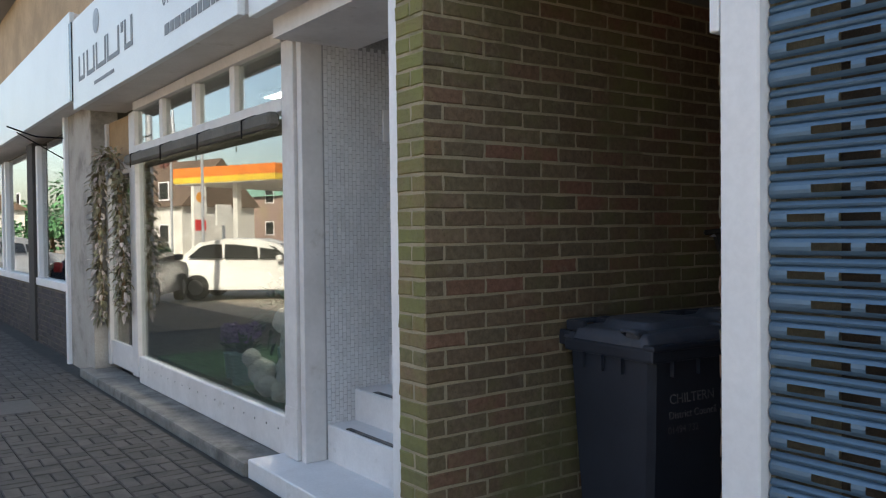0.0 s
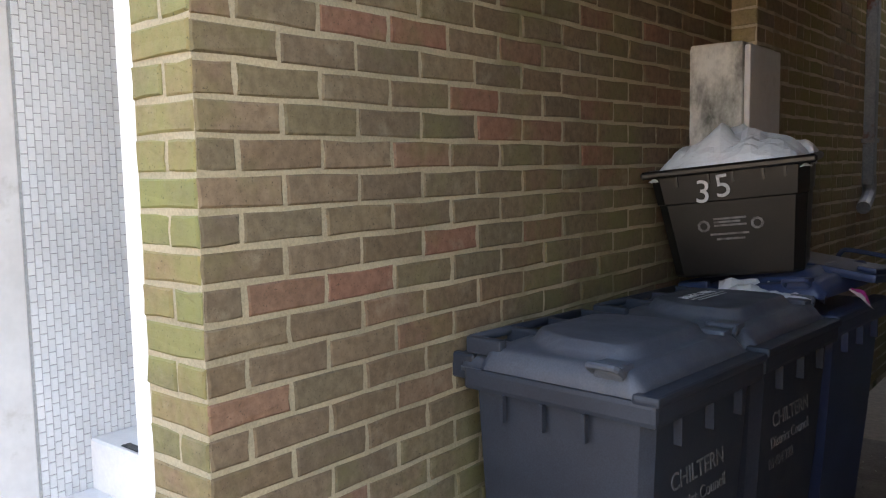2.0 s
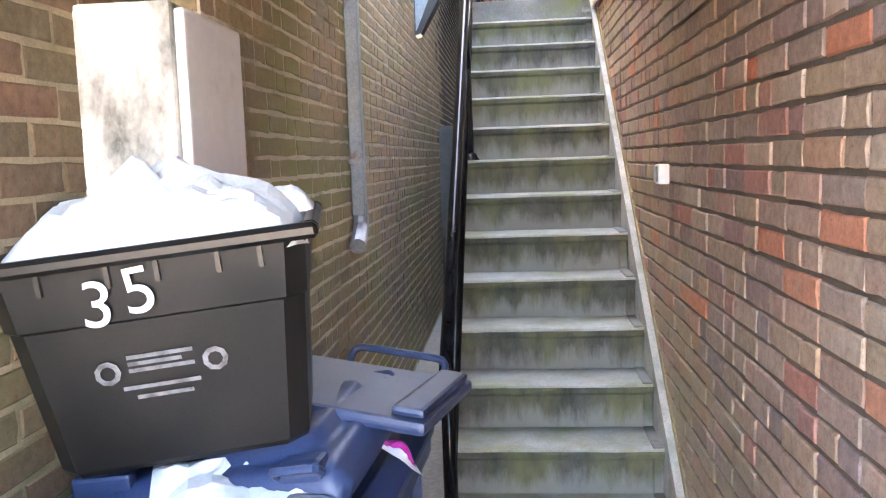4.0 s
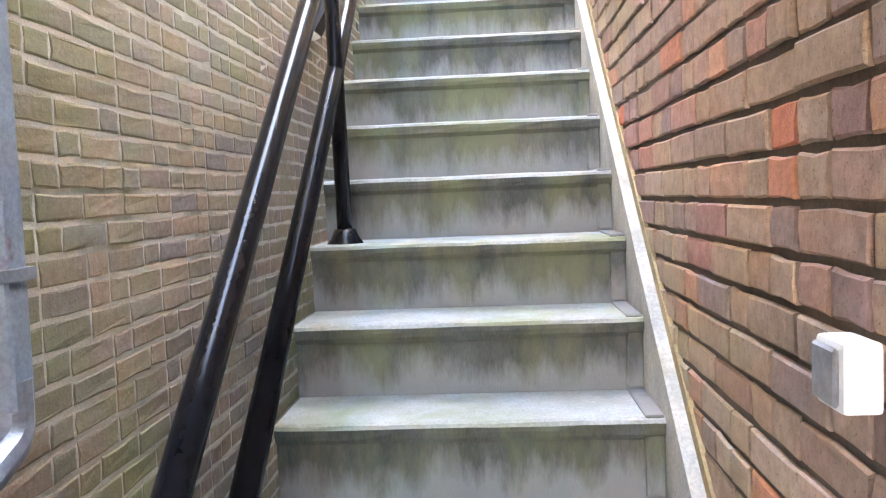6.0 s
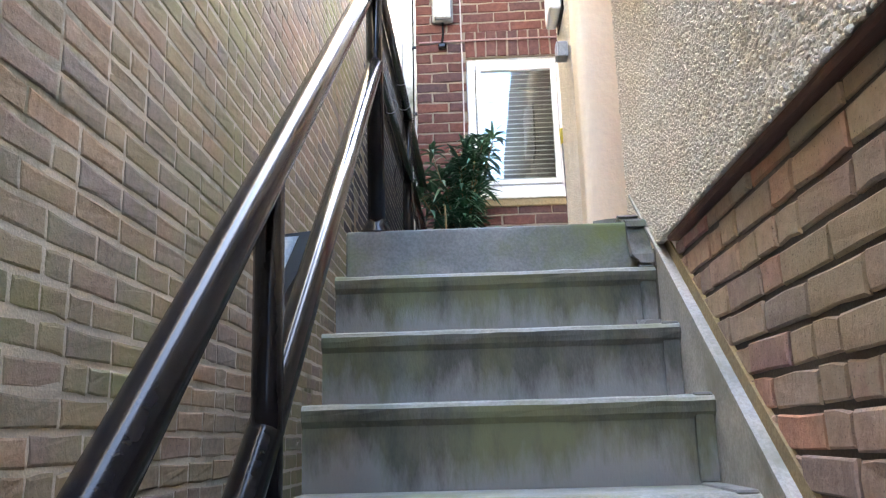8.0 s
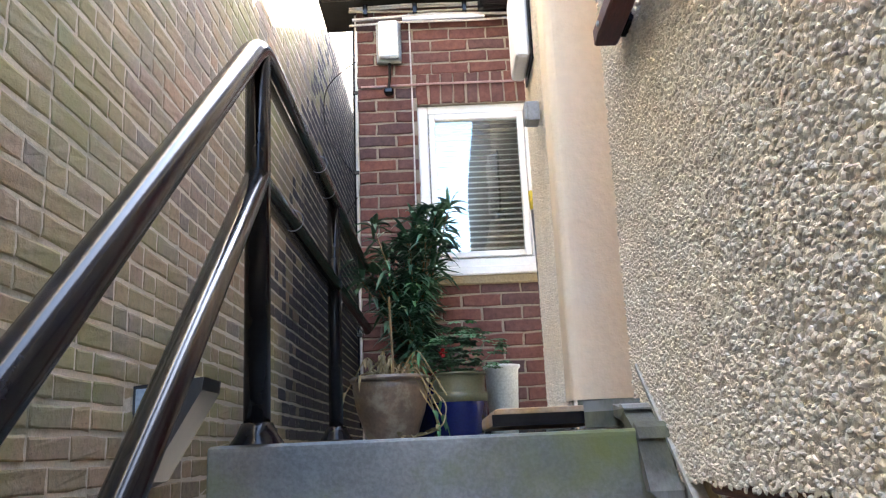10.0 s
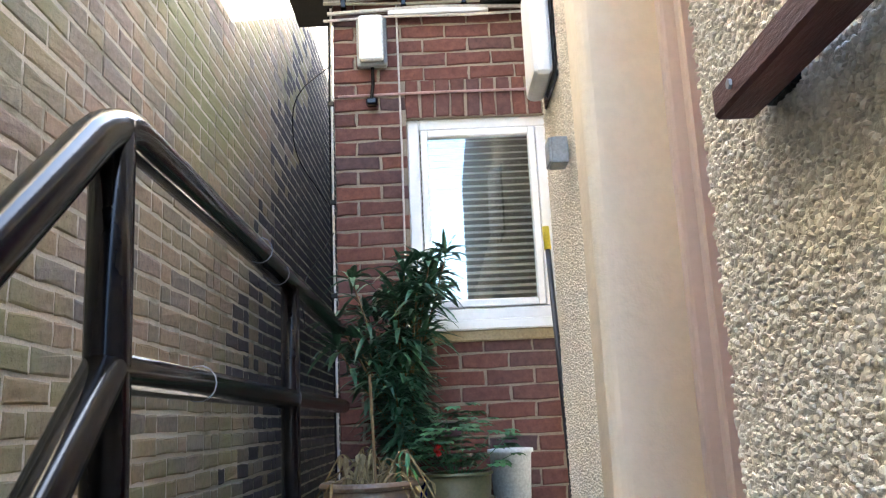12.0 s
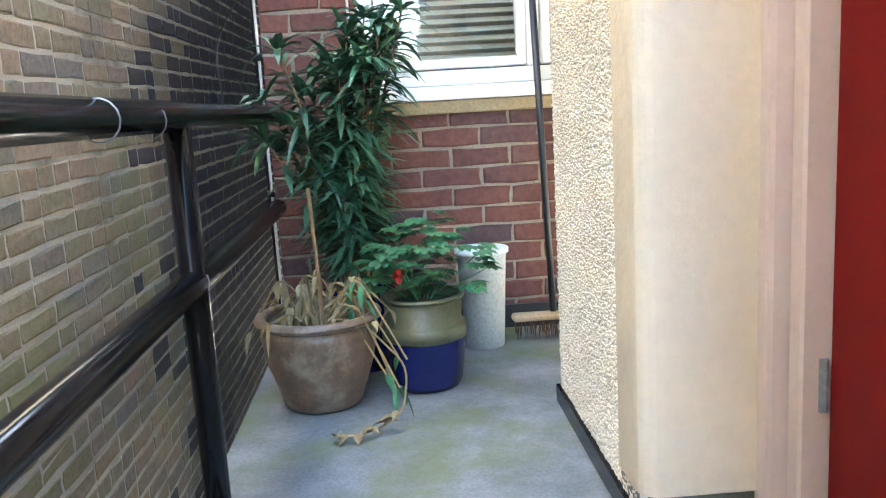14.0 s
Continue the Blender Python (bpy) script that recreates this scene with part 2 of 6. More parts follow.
M_BIN = mat("dark_grey_bin_plastic", (0.024, 0.030, 0.043), (0.034, 0.041, 0.057), 5, 0.42, 0.3, fine=250, dist=0.0008, rough2=0.6)
M_BIN.node_tree.nodes["Principled BSDF"].inputs["Specular IOR Level"].default_value = 0.35
M_BIN_BLUE = mat("navy_bin_plastic", (0.018, 0.032, 0.085), (0.026, 0.045, 0.11), 5, 0.42, 0.3, fine=250, dist=0.0008)
M_TUB = mat("black_tub_plastic", (0.007, 0.007, 0.007), (0.011, 0.0105, 0.010), 4, 0.28, 0.15, fine=200, dist=0.0006, rough2=0.42, spec=0.35)
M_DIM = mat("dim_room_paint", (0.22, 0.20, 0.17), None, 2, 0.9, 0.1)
M_LOFT = mat("red_door_paint", (0.165, 0.003, 0.003), (0.14, 0.003, 0.003), 3, 0.4, 0.05, grain=0.1, spec=0.12)

# ---- building blocks ----


def mesh_ob(name, bm, material, parent=None, smooth=False):
    me = bpy.data.meshes.new(name)
    bm.normal_update()
    bm.to_mesh(me)
    bm.free()
    if material:
        me.materials.append(material)
    if smooth:
        for p in me.polygons:
            p.use_smooth = True
    ob = new(name, me)
    if parent:
        ob.parent = parent
    return ob


def part(name, bm, material, parent, label="", smooth=False):
    ob = mesh_ob(name, bm, material, parent, smooth)
    if label:
        ob["label"] = label
    return ob


def thing(name, label, category, at=(0, 0, 0), turn=0.0, group="", m=None):
    ob = new(name)
    ob.empty_display_size = 0.05
    ob.matrix_world = m or pose(*at, 0, 0, turn)
    return tagged(ob, label, category, group)


def box(x0, y0, z0, x1, y1, z1, bevel=0.0, bm=None, seg=1, m=None):
    own = bm or bmesh.new()
    tmp = bmesh.new() if bm else own
    v = bmesh.ops.create_cube(tmp, size=1)["verts"]
    for q in v:
        q.co = Vector((x0 + (q.co.x + 0.5) * (x1 - x0), y0 + (q.co.y + 0.5) * (y1 - y0), z0 + (q.co.z + 0.5) * (z1 - z0)))
    if bevel:
        bmesh.ops.bevel(tmp, geom=list(tmp.edges), offset=bevel, segments=seg, affect="EDGES", profile=0.6)
    if m:
        tmp.transform(m)
    if bm:
        join(own, tmp)
    return own


def join(bm, other):
    me = bpy.data.meshes.new("tmp")
    other.to_mesh(me)
    other.free()
    bm.from_mesh(me)
    bpy.data.meshes.remove(me)
    return bm


def lathe(profile, seg=24, bm=None, m=None, cap=False):
    """A body of revolution round z from (radius, height) pairs."""
    own = bm or bmesh.new()
    tmp = bmesh.new()
    rings = []
    for r, z in profile:
        rings.append([tmp.verts.new((r * math.cos(2 * math.pi * k / seg), r * math.sin(2 * math.pi * k / seg), z)) for k in range(seg)])
    for a, b in zip(rings, rings[1:]):
        for k in range(seg):
            tmp.faces.new((a[k], a[(k + 1) % seg], b[(k + 1) % seg], b[k]))
    if cap:
        tmp.faces.new(rings[0][::-1])
        tmp.faces.new(rings[-1])
    if m:
        tmp.transform(m)
    return join(own, tmp)


def tube(points, r, seg=10, bm=None, cap=True, taper=None):
    """A round bar through points; joints are mitred."""
    own = bm or bmesh.new()
    tmp = bmesh.new()
    pts = [Vector(p) for p in points]
    rings = []
    ref = None
    for k, p in enumerate(pts):
        a = (p - pts[k - 1]).normalized() if k else None
        b = (pts[k + 1] - p).normalized() if k + 1 < len(pts) else None
        d = ((a or b) + (b or a)).normalized()
        if ref is None:
            ref = d.orthogonal().normalized()
        u = (ref - d * ref.dot(d)).normalized()
        ref = u
        w = d.cross(u)
        rr = r if taper is None else r * (1 + (taper - 1) * k / (len(pts) - 1))
        rings.append([tmp.verts.new(p + rr * (u * math.cos(2 * math.pi * j / seg) + w * math.sin(2 * math.pi * j / seg))) for j in range(seg)])
    for a, b in zip(rings, rings[1:]):
        for j in range(seg):
            tmp.faces.new((a[j], a[(j + 1) % seg], b[(j + 1) % seg], b[j]))
    if cap:
        tmp.faces.new(rings[0][::-1])
        tmp.faces.new(rings[-1])
    bmesh.ops.recalc_face_normals(tmp, faces=tmp.faces)
    return join(own, tmp)


def rounded(points, radius=0.12, n=5):
    """The line through points with its inner corners rounded."""
    pts = [Vector(p) for p in points]
    out = [pts[0]]
    for a, b, c in zip(pts, pts[1:], pts[2:]):
        p, q = b + (a - b).normalized() * radius, b + (c - b).normalized() * radius
        out += [p.lerp(b, k / n).lerp(b.lerp(q, k / n), k / n) for k in range(n + 1)]
    return out + [pts[-1]]


def prism(outline, z0, z1, bm=None, m=None):
    """A flat outline (x, y) drawn up from z0 to z1."""
    own = bm or bmesh.new()
    tmp = bmesh.new()
    a = [tmp.verts.new((x, y, z0)) for x, y in outline]
    b = [tmp.verts.new((x, y, z1)) for x, y in outline]
    tmp.faces.new(a[::-1])
    tmp.faces.new(b)
    for k in range(len(a)):
        j = (k + 1) % len(a)
        tmp.faces.new((a[k], a[j], b[j], b[k]))
    bmesh.ops.recalc_face_normals(tmp, faces=tmp.faces)
    if m:
        tmp.transform(m)
    return join(own, tmp)


def structure(name, bm, material, label="", smooth=False):
    return tagged(mesh_ob(name, bm, material, None, smooth), label, "", "", "structure")


# Bricks: a piece lies in u, z and stands proud along n.
def brick_verts(u0, u1, z0, z1, d, rng, ch=0.007, worn=0.004):
    """Three rings of eight points: back, arris and face, each a little off the true."""
    j = lambda: rng.uniform(-worn, worn)
    um, zm = (u0 + u1) / 2 + 3 * j(), (z0 + z1) / 2 + j()
    c = [(u0, z0), (um, z0), (u1, z0), (u1, zm), (u1, z1), (um, z1), (u0, z1), (u0, zm)]
    c = [(u + j(), z + j()) for u, z in c]
    ins = [(1, 1), (0, 1), (-1, 1), (-1, 0), (-1, -1), (0, -1), (1, -1), (1, 0)]
    d += rng.uniform(-0.4, 0.4) * min(d, 0.008)
    k = [rng.uniform(0.6, 1.5) * ch for _ in range(8)]
    return [(u, 0, z) for u, z in c] + [(u, max(d - q, 0.0005), z) for (u, z), q in zip(c, k)] + [(u + q * a, d + rng.uniform(-0.0012, 0.0012), z + q * b) for (u, z), (a, b), q in zip(c, ins, k)]


BRICK_FACES = [(16, 17, 18, 19), (16, 19, 20, 23), (20, 21, 22, 23)] + [(k, (k + 1) % 8, 8 + (k + 1) % 8, 8 + k) for k in range(8)] + [(8 + k, 8 + (k + 1) % 8, 16 + (k + 1) % 8, 16 + k) for k in range(8)]
LATER = []


def brick_face(wall, material, origin, u_dir, n_dir, length, z0, z1, near=None, holes=(), course=0.075, unit=0.225, joint=0.01, proud=0.008, seed=1, start=0.0, slot_shade=None, worn=0.004, headers=0.0):
    """Lays a stretcher bond (or one with stray headers) on a face of a wall: the pieces inside near (u0, u1, z0, z1) as parts, the rest as one part."""
    LATER.append((wall, material, origin, u_dir, n_dir, length, z0, z1, near, holes, course, unit, joint, proud, seed, start, slot_shade, worn, headers))


def lay(wall, material, origin, u_dir, n_dir, length, z0, z1, near, holes, course, unit, joint, proud, seed, start, slot_shade, worn, headers):
    rng = random.Random(seed)
    o, u, n = Vector(origin), Vector(u_dir), Vector(n_dir)
    turn = Matrix((u, n, Vector((0, 0, 1)))).transposed().to_4x4()
    flip = u.cross(n).z < 0
    faces = [f[::-1] for f in BRICK_FACES] if not flip else BRICK_FACES
    kinds = {}
    verts, quads, verts_d, quads_d, count = [], [], [], [], 0
    row, z = 0, z0
    while z < z1 - 0.03:
        step = course
        a = -(row % 2) * unit / 2 - unit + start
        pieces = []
        while a < length:
            w = unit / 2 if rng.random() < headers else unit
            pieces.append((max(a, 0.0), min(a + w - (joint * 0.7 if headers else joint), length)))
            a += w
        for p, q in pieces:
            if q - p < 0.02:
                continue
            parts = [(p, q)]
            zb = min(z + step - joint, z1)
            for h in holes:
                if zb > h[2] + 0.02 and z < h[3] - 0.02:
                    nxt = []
                    for r, t in parts:
                        if r < h[0] < t or r < h[1] < t or (h[0] <= r and t <= h[1]):
                            if r < h[0]:
                                nxt.append((r, h[0]))
                            if t > h[1]:
                                nxt.append((h[1], t))
                        else:
                            nxt.append((r, t))
                    parts = nxt
            for r, t in parts:
                if t - r < 0.02:
                    continue
                mid, mz = (r + t) / 2, (z + zb) / 2
                if near and near[0] < mid < near[1] and near[2] < mz < near[3] and count < 300:
                    key = (round(t - r, 3), round(zb - z, 3), rng.randrange(8))
                    if key not in kinds:
                        me = bpy.data.meshes.new("brick")
                        me.from_pydata(brick_verts(-(t - r) / 2, (t - r) / 2, -(zb - z) / 2, (zb - z) / 2, proud, rng, worn * 1.3, worn), [], faces)
                        me.materials.append(material)
                        kinds[key] = me
                    ob = new("brick", kinds[key])
                    ob.parent = wall
                    ob.matrix_basis = Matrix.Translation(o + u * mid + Vector((0, 0, mz)) + n * rng.uniform(-0.001, 0.001)) @ turn
                    count += 1
                else:
                    # Pieces deep in the slot turn dark: its shade put into brick colour.
                    dark = slot_shade and rng.random() < (mid - slot_shade[0]) / (slot_shade[1] - slot_shade[0]) - max(0.0, mz - 3.9) * 0.8
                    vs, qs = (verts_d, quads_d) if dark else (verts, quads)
                    base = len(vs)
                    vs += [tuple(o + u * x + n * y + Vector((0, 0, w))) for x, y, w in brick_verts(r, t, z, zb, proud, rng, worn * 1.3, worn)]
                    qs += [tuple(base + k for k in f) for f in faces]
        z += step
        row += 1
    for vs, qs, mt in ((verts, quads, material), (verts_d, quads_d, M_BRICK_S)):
        if not vs:
            continue
        me = bpy.data.meshes.new("bricks")
        me.from_pydata(vs, [], qs)
        me.materials.append(mt)
        ob = new("bricks", me)
        ob.parent = wall
        ob["kind"] = "stuff"


# ---- ground and the large structure ----
def ground_sheet():
    bm = bmesh.new()
    ys = [400, 40, 12, 0.0, -1.5, -3.2, -3.21, -8, -14, -20, -40, -80, -160, -400]
    zs = [0, 0, 0, -0.06, -0.06, -0.1, -0.2, -0.12, 0.1, 0.35, 0.9, 1.2, 1.2, 1.2]
    xs = [-400, -60, -20, 0, 20, 60, 400]
    g = [[bm.verts.new((x, y, z)) for x in xs] for y, z in zip(ys, zs)]
    for a, b in zip(g, g[1:]):
        for k in range(len(xs) - 1):
            bm.faces.new((a[k], b[k], b[k + 1], a[k + 1]))
    return bm


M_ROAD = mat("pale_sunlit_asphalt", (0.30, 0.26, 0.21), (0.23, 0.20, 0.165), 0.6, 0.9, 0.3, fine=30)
structure("ground", ground_sheet(), M_ROAD, "worn pale asphalt road and ground")
structure("alley_floor", box(0.0, 0.02, -0.3, 1.62, 3.9, 0.0), M_GROUND, "dirty concrete alley floor with grit")

# Left building: the part in front of the jog, then the stair wall.
wall_left = structure("wall_left_front", box(-0.21, 0.0, -0.3, 0.0, 2.76, 6.9), M_MORTAR, "brown brick wall of the alley with pale mortar")
brick_face(wall_left, M_BRICK_A, (0, 0, 0.01), (0, 1, 0), (1, 0, 0), 2.76, 0.0, 6.9, near=(0, 2.4, 0.55, 2.35), seed=3, start=0.105, proud=0.004, joint=0.013, worn=0.003)
brick_face(wall_left, M_BRICK_M, (0, 0, 0.01), (-1, 0, 0), (0, -1, 0), 0.21, 0.0, 6.0, near=(0, 1, 0.2, 2.6), seed=4, start=0.105, proud=0.005, joint=0.013, worn=0.003)
wall_stair = structure("wall_left_stair", box(-0.21, 2.762, -0.3, 0.115, 15.0, 7.4), M_MORTAR_D, "old olive brown brick wall beside the stair, mossy low down")
brick_face(wall_stair, M_BRICK_B, (0.115, 2.762, 0.01), (0, 1, 0), (1, 0, 0), 12.2, 0.0, 7.35, near=(2.6, 6.2, 1.9, 3.2), seed=5, proud=0.002, joint=0.015, headers=0.35, slot_shade=(6.9, 7.9))
brick_face(wall_stair, M_BRICK_B, (0.0, 2.762, 0.01), (1, 0, 0), (0, -1, 0), 0.115, 0.0, 2.7, seed=17, proud=0.004, unit=0.24, joint=0.013)
pier_right = structure("pier_right", box(1.435, 0.032, -0.1, 1.604, 0.36, 2.94), M_MORTAR, "brick pier at the mouth of the passage")
brick_face(pier_right, M_BRICK_A, (1.435, 0.032, 0.01), (0, 1, 0), (-1, 0, 0), 0.33, 0.0, 2.9, near=(0, 1, 0, 3), seed=16)
wall_right = structure("wall_right", box(1.568, 0.365, -0.3, 1.84, 6.75, 2.677), M_MORTAR_R, "red brick wall beside the stair with patched bricks")
brick_face(wall_right, M_BRICK_R, (1.568, 0.365, 0.01), (0, 1, 0), (-1, 0, 0), 6.38, 0.0, 2.66, near=(3.25, 5.85, 1.35, 2.3), seed=6, proud=0.008, joint=0.013, worn=0.003, headers=0.45)
BACK_Y = 9.795
WIN = (0.97, 2.02, 3.76, 4.765)       # window opening in the back wall: x0, x1, z0, z1
_b = box(0.62, BACK_Y, 2.3, WIN[0], BACK_Y + 0.25, 5.42)
# Side wall carried down to the ground and up to stop sun leaking through.
box(0.62, BACK_Y + 0.25, -0.3, 0.87, 15.0, 5.604, bm=_b)
box(WIN[0], BACK_Y, 2.3, WIN[1], BACK_Y + 0.25, WIN[2], bm=_b)
box(WIN[0], BACK_Y, WIN[3], WIN[1], BACK_Y + 0.25, 5.42, bm=_b)
box(WIN[1], BACK_Y, 2.3, 3.4, BACK_Y + 0.25, 5.42, bm=_b)
wall_back = structure("wall_back", _b, M_MORTAR_B, "dark red brick back wall round a white window")
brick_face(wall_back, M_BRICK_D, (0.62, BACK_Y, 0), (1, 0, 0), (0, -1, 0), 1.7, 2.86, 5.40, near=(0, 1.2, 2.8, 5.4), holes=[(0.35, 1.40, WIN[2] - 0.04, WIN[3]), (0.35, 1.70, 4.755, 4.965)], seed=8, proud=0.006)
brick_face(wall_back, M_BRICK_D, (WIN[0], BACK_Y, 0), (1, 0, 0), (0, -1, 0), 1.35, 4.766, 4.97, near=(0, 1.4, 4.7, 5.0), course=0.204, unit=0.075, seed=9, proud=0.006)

# Upper right: rendered wall over the brick wall, the door recess and the pier past it.
def pebble_wall(name, x0, y0, z0, x1, y1, z1, label, sub=0.012):
    """A rendered wall whose faces towards the passage carry thrown stones."""
    ob = structure(name, box(x0, y0, z0, x1, y1, z1, 0.015, seg=2), M_PEBBLE, label)
    return ob


def pebbles(parent, origin, u_dir, v_dir, n_dir, lu, lv, seed, pitch=0.0115):
    """Many small rounded stones stuck on a face, one joined part."""
    rng = random.Random(seed)
    o, u, v, n = (Vector(q) for q in (origin, u_dir, v_dir, n_dir))
    verts, faces = [], []
    for i in range(int(lu / pitch) + 1):
        for j in range(int(lv / pitch) + 1):
            if rng.random() < 0.1:
                continue
            c = o + u * ((i + rng.uniform(-0.55, 0.55)) * pitch) + v * ((j + rng.uniform(-0.55, 0.55)) * pitch)
            r, h, t = pitch * rng.uniform(0.5, 1.0), pitch * rng.uniform(0.2, 0.6), rng.uniform(0, 6.3)
            long, sk = rng.uniform(0.45, 0.95), Vector((rng.uniform(-0.3, 0.3), rng.uniform(-0.3, 0.3)))
            k0 = len(verts)
            for q, up in ((1.0, -0.1), (0.72, 0.7)):
                for k in range(5):
                    w = t + k * 1.2566 + rng.uniform(-0.3, 0.3)
                    x, y = r * q * math.cos(w), r * q * long * math.sin(w)
                    verts.append(tuple(c + n * h * up + u * (x + sk.x * r * up) + v * (y + sk.y * r * up)))
            verts.append(tuple(c + n * h + u * sk.x * r + v * sk.y * r))
            for k in range(5):
                m = (k + 1) % 5
                faces += [(k0 + k, k0 + m, k0 + 5 + m, k0 + 5 + k), (k0 + 5 + k, k0 + 5 + m, k0 + 10)]
    me = bpy.data.meshes.new("pebbles")
    me.from_pydata(verts, [], faces)
    me.materials.append(M_STONES)
    ob = new("pebbles", me)
    ob.parent = parent
    ob["kind"] = "stuff"
    return ob


M_STONES = mat("cream_coated_stones", (0.82, 0.75, 0.65), (0.74, 0.66, 0.55), 4, 0.9, 0.3, fine=120, vary=0.12, grain=0.25)
wall_upper = pebble_wall("wall_right_upper", 1.53, 0.03, 2.70, 1.86, 7.26, 4.75, "cream pebbledash wall above the brick wall")
wall_low = structure("wall_right_landing", box(1.56, 6.752, 2.2, 1.86, 7.26, 2.698), M_PEBBLE, "cream pebbledash wall beside the landing")
pier = pebble_wall("wall_right_pier", 1.52, 8.16, 2.3, 2.4, 8.96, 5.3, "cream rendered pier past the red door")
structure("wall_right_room", box(1.88, 7.272, 2.3, 2.06, 8.158, 5.2), M_CREAM, "cream wall behind the door frame")
structure("wall_far_side", box(3.2, 8.985, 2.3, 3.4, 9.815, 5.6), M_CREAM)
pebbles(wall_upper, (1.53, 5.0, 2.70), (0, 1, 0), (0, 0, 1), (-1, 0, 0), 2.25, 1.95, 1, 0.010)
pebbles(wall_upper, (1.53, 3.6, 2.70), (0, 1, 0), (0, 0, 1), (-1, 0, 0), 1.39, 1.9, 5, 0.015)
pebbles(pier, (1.52, 8.2, 2.86), (0, 1, 0), (0, 0, 1), (-1, 0, 0), 0.74, 2.4, 3, 0.009)

# Added walls that stop light leaking in under the landing and window.
structure("wall_under_landing", box(0.117, BACK_Y, -0.3, 0.619, BACK_Y + 0.25, 2.0), M_MORTAR_S)
structure("wall_under_window", box(0.871, BACK_Y, -0.3, 3.4, BACK_Y + 0.25, 2.299), M_DIM)
structure("wall_under_door", box(1.87, 6.752, -0.3, 2.0, BACK_Y - 0.003, 2.29), M_DIM)
structure("wall_gap_end", box(0.117, 14.6, 2.3, 0.618, 14.8, 8.0), M_MORTAR_D)

# Unseen cover, assumed from the dark passage; blocks sky light and limits bounce.
structure("ceiling_passage", box(0.002, 0.04, 2.705, 1.53, 2.76, 2.94), M_DIM, "unseen ceiling added to darken the mouth of the passage")
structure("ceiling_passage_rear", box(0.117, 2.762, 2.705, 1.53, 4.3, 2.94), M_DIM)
structure("wall_over_passage", box(-0.205, 0.005, 2.945, 1.86, 0.2, 4.2), M_MORTAR, "unseen wall added over the passage ceiling")

# ---- stair ----
Y1, GOING, Z1, RISE, STEPS = 3.75, 0.265, 0.185, 0.2046, 14
LAND, LAND_FRONT = 2.82, 2.80        # the landing falls a little towards the stair


def stair():
    st = thing("concrete_stair", "steep weathered concrete stair with mossy risers and worn pale nosings", "stair")
    for k in range(13):
        y, z = Y1 + GOING * k - (0.03 if k == 12 else 0.0), Z1 + RISE * k
        x0 = 0.60 - 0.05 * k / 13
        bm = bmesh.new()
        n = 14
        prof = [(0.001, -0.026), (0.0, -0.014), (0.005, -0.005), (0.016, 0.0), (GOING + 0.03, 0.0), (GOING + 0.03, -0.30), (0.03, -0.30), (0.022, -0.21), (0.018, -0.055), (0.004, -0.04)]
        rows = []
        rng = random.Random(k)
        for j in range(n + 1):
            x = x0 + (1.535 - x0) * j / n
            rows.append([bm.verts.new((x, y + py + (rng.uniform(-0.002, 0.002) if py < 0.02 else 0), z + pz + (rng.uniform(-0.0015, 0.001) if pz > -0.05 and py < 0.02 else 0))) for py, pz in prof])
        for a, b in zip(rows, rows[1:]):
            for i in range(len(prof)):
                j = (i + 1) % len(prof)
                bm.faces.new((a[i], b[i], b[j], a[j]))
        bm.faces.new(rows[0])
        bm.faces.new(rows[-1][::-1])
        bmesh.ops.recalc_face_normals(bm, faces=bm.faces)
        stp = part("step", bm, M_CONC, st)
        # Upward faces and the nosing take the paler concrete.
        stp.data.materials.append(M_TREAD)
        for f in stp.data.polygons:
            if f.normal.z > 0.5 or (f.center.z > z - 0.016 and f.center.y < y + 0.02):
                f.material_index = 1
        part("end_fillet", box(1.484, y + 0.010, z - RISE + 0.006, 1.5315, y + GOING + 0.02, z + 0.006, 0.008, seg=2), M_CONC, st, "stained mortar fillet at the end of the step")
    def zig(y):
        return Z1 + RISE * (y - Y1) / GOING
    bm = prism([(Y1 - 0.12, -0.02), (Y1 - 0.10, zig(Y1 - 0.1) + 0.13), (7.18, zig(7.18) + 0.10), (7.22, LAND - 0.3), (Y1 + 0.4, -0.02)], 1.532, 1.567)
    bm.transform(Matrix(((0, 0, 1, 0), (1, 0, 0, 0), (0, 1, 0, 0), (0, 0, 0, 1))))
    bmesh.ops.bevel(bm, geom=list(bm.edges), offset=0.010, segments=2, affect="EDGES")
    part("kerb", bm, M_CONC_P, st, "pale concrete kerb along the wall")
    bm = prism([(6.915, 2.70), (6.98, 2.79), (7.10, 2.845), (7.27, 2.87), (7.27, 2.5), (6.915, 2.45)], 1.492, 1.559)
    bm.transform(Matrix(((0, 0, 1, 0), (1, 0, 0, 0), (0, 1, 0, 0), (0, 0, 0, 1))))
    bmesh.ops.bevel(bm, geom=list(bm.edges), offset=0.028, segments=4, affect="EDGES")
    part("kerb_head", bm, M_CONC, st, "rounded grey concrete head of the kerb")
    bm = prism([(Y1 - 0.1, zig(Y1 - 0.1) + 0.11), (Y1 - 0.1, zig(Y1 - 0.1) + 0.17), (7.16, zig(7.16) + 0.15), (7.18, zig(7.18) + 0.09)], 1.5555, 1.573)
    bm.transform(Matrix(((0, 0, 1, 0), (1, 0, 0, 0), (0, 1, 0, 0), (0, 0, 0, 1))))
    part("mortar_fillet", bm, mat("tan_mortar", (0.36, 0.28, 0.15), None, 8, 0.95, 0.6), st, "tan mortar fillet")


stair()
_b = box(0.575, 6.975, LAND - 0.22, 1.88, BACK_Y - 0.002, LAND, 0.014, seg=3)
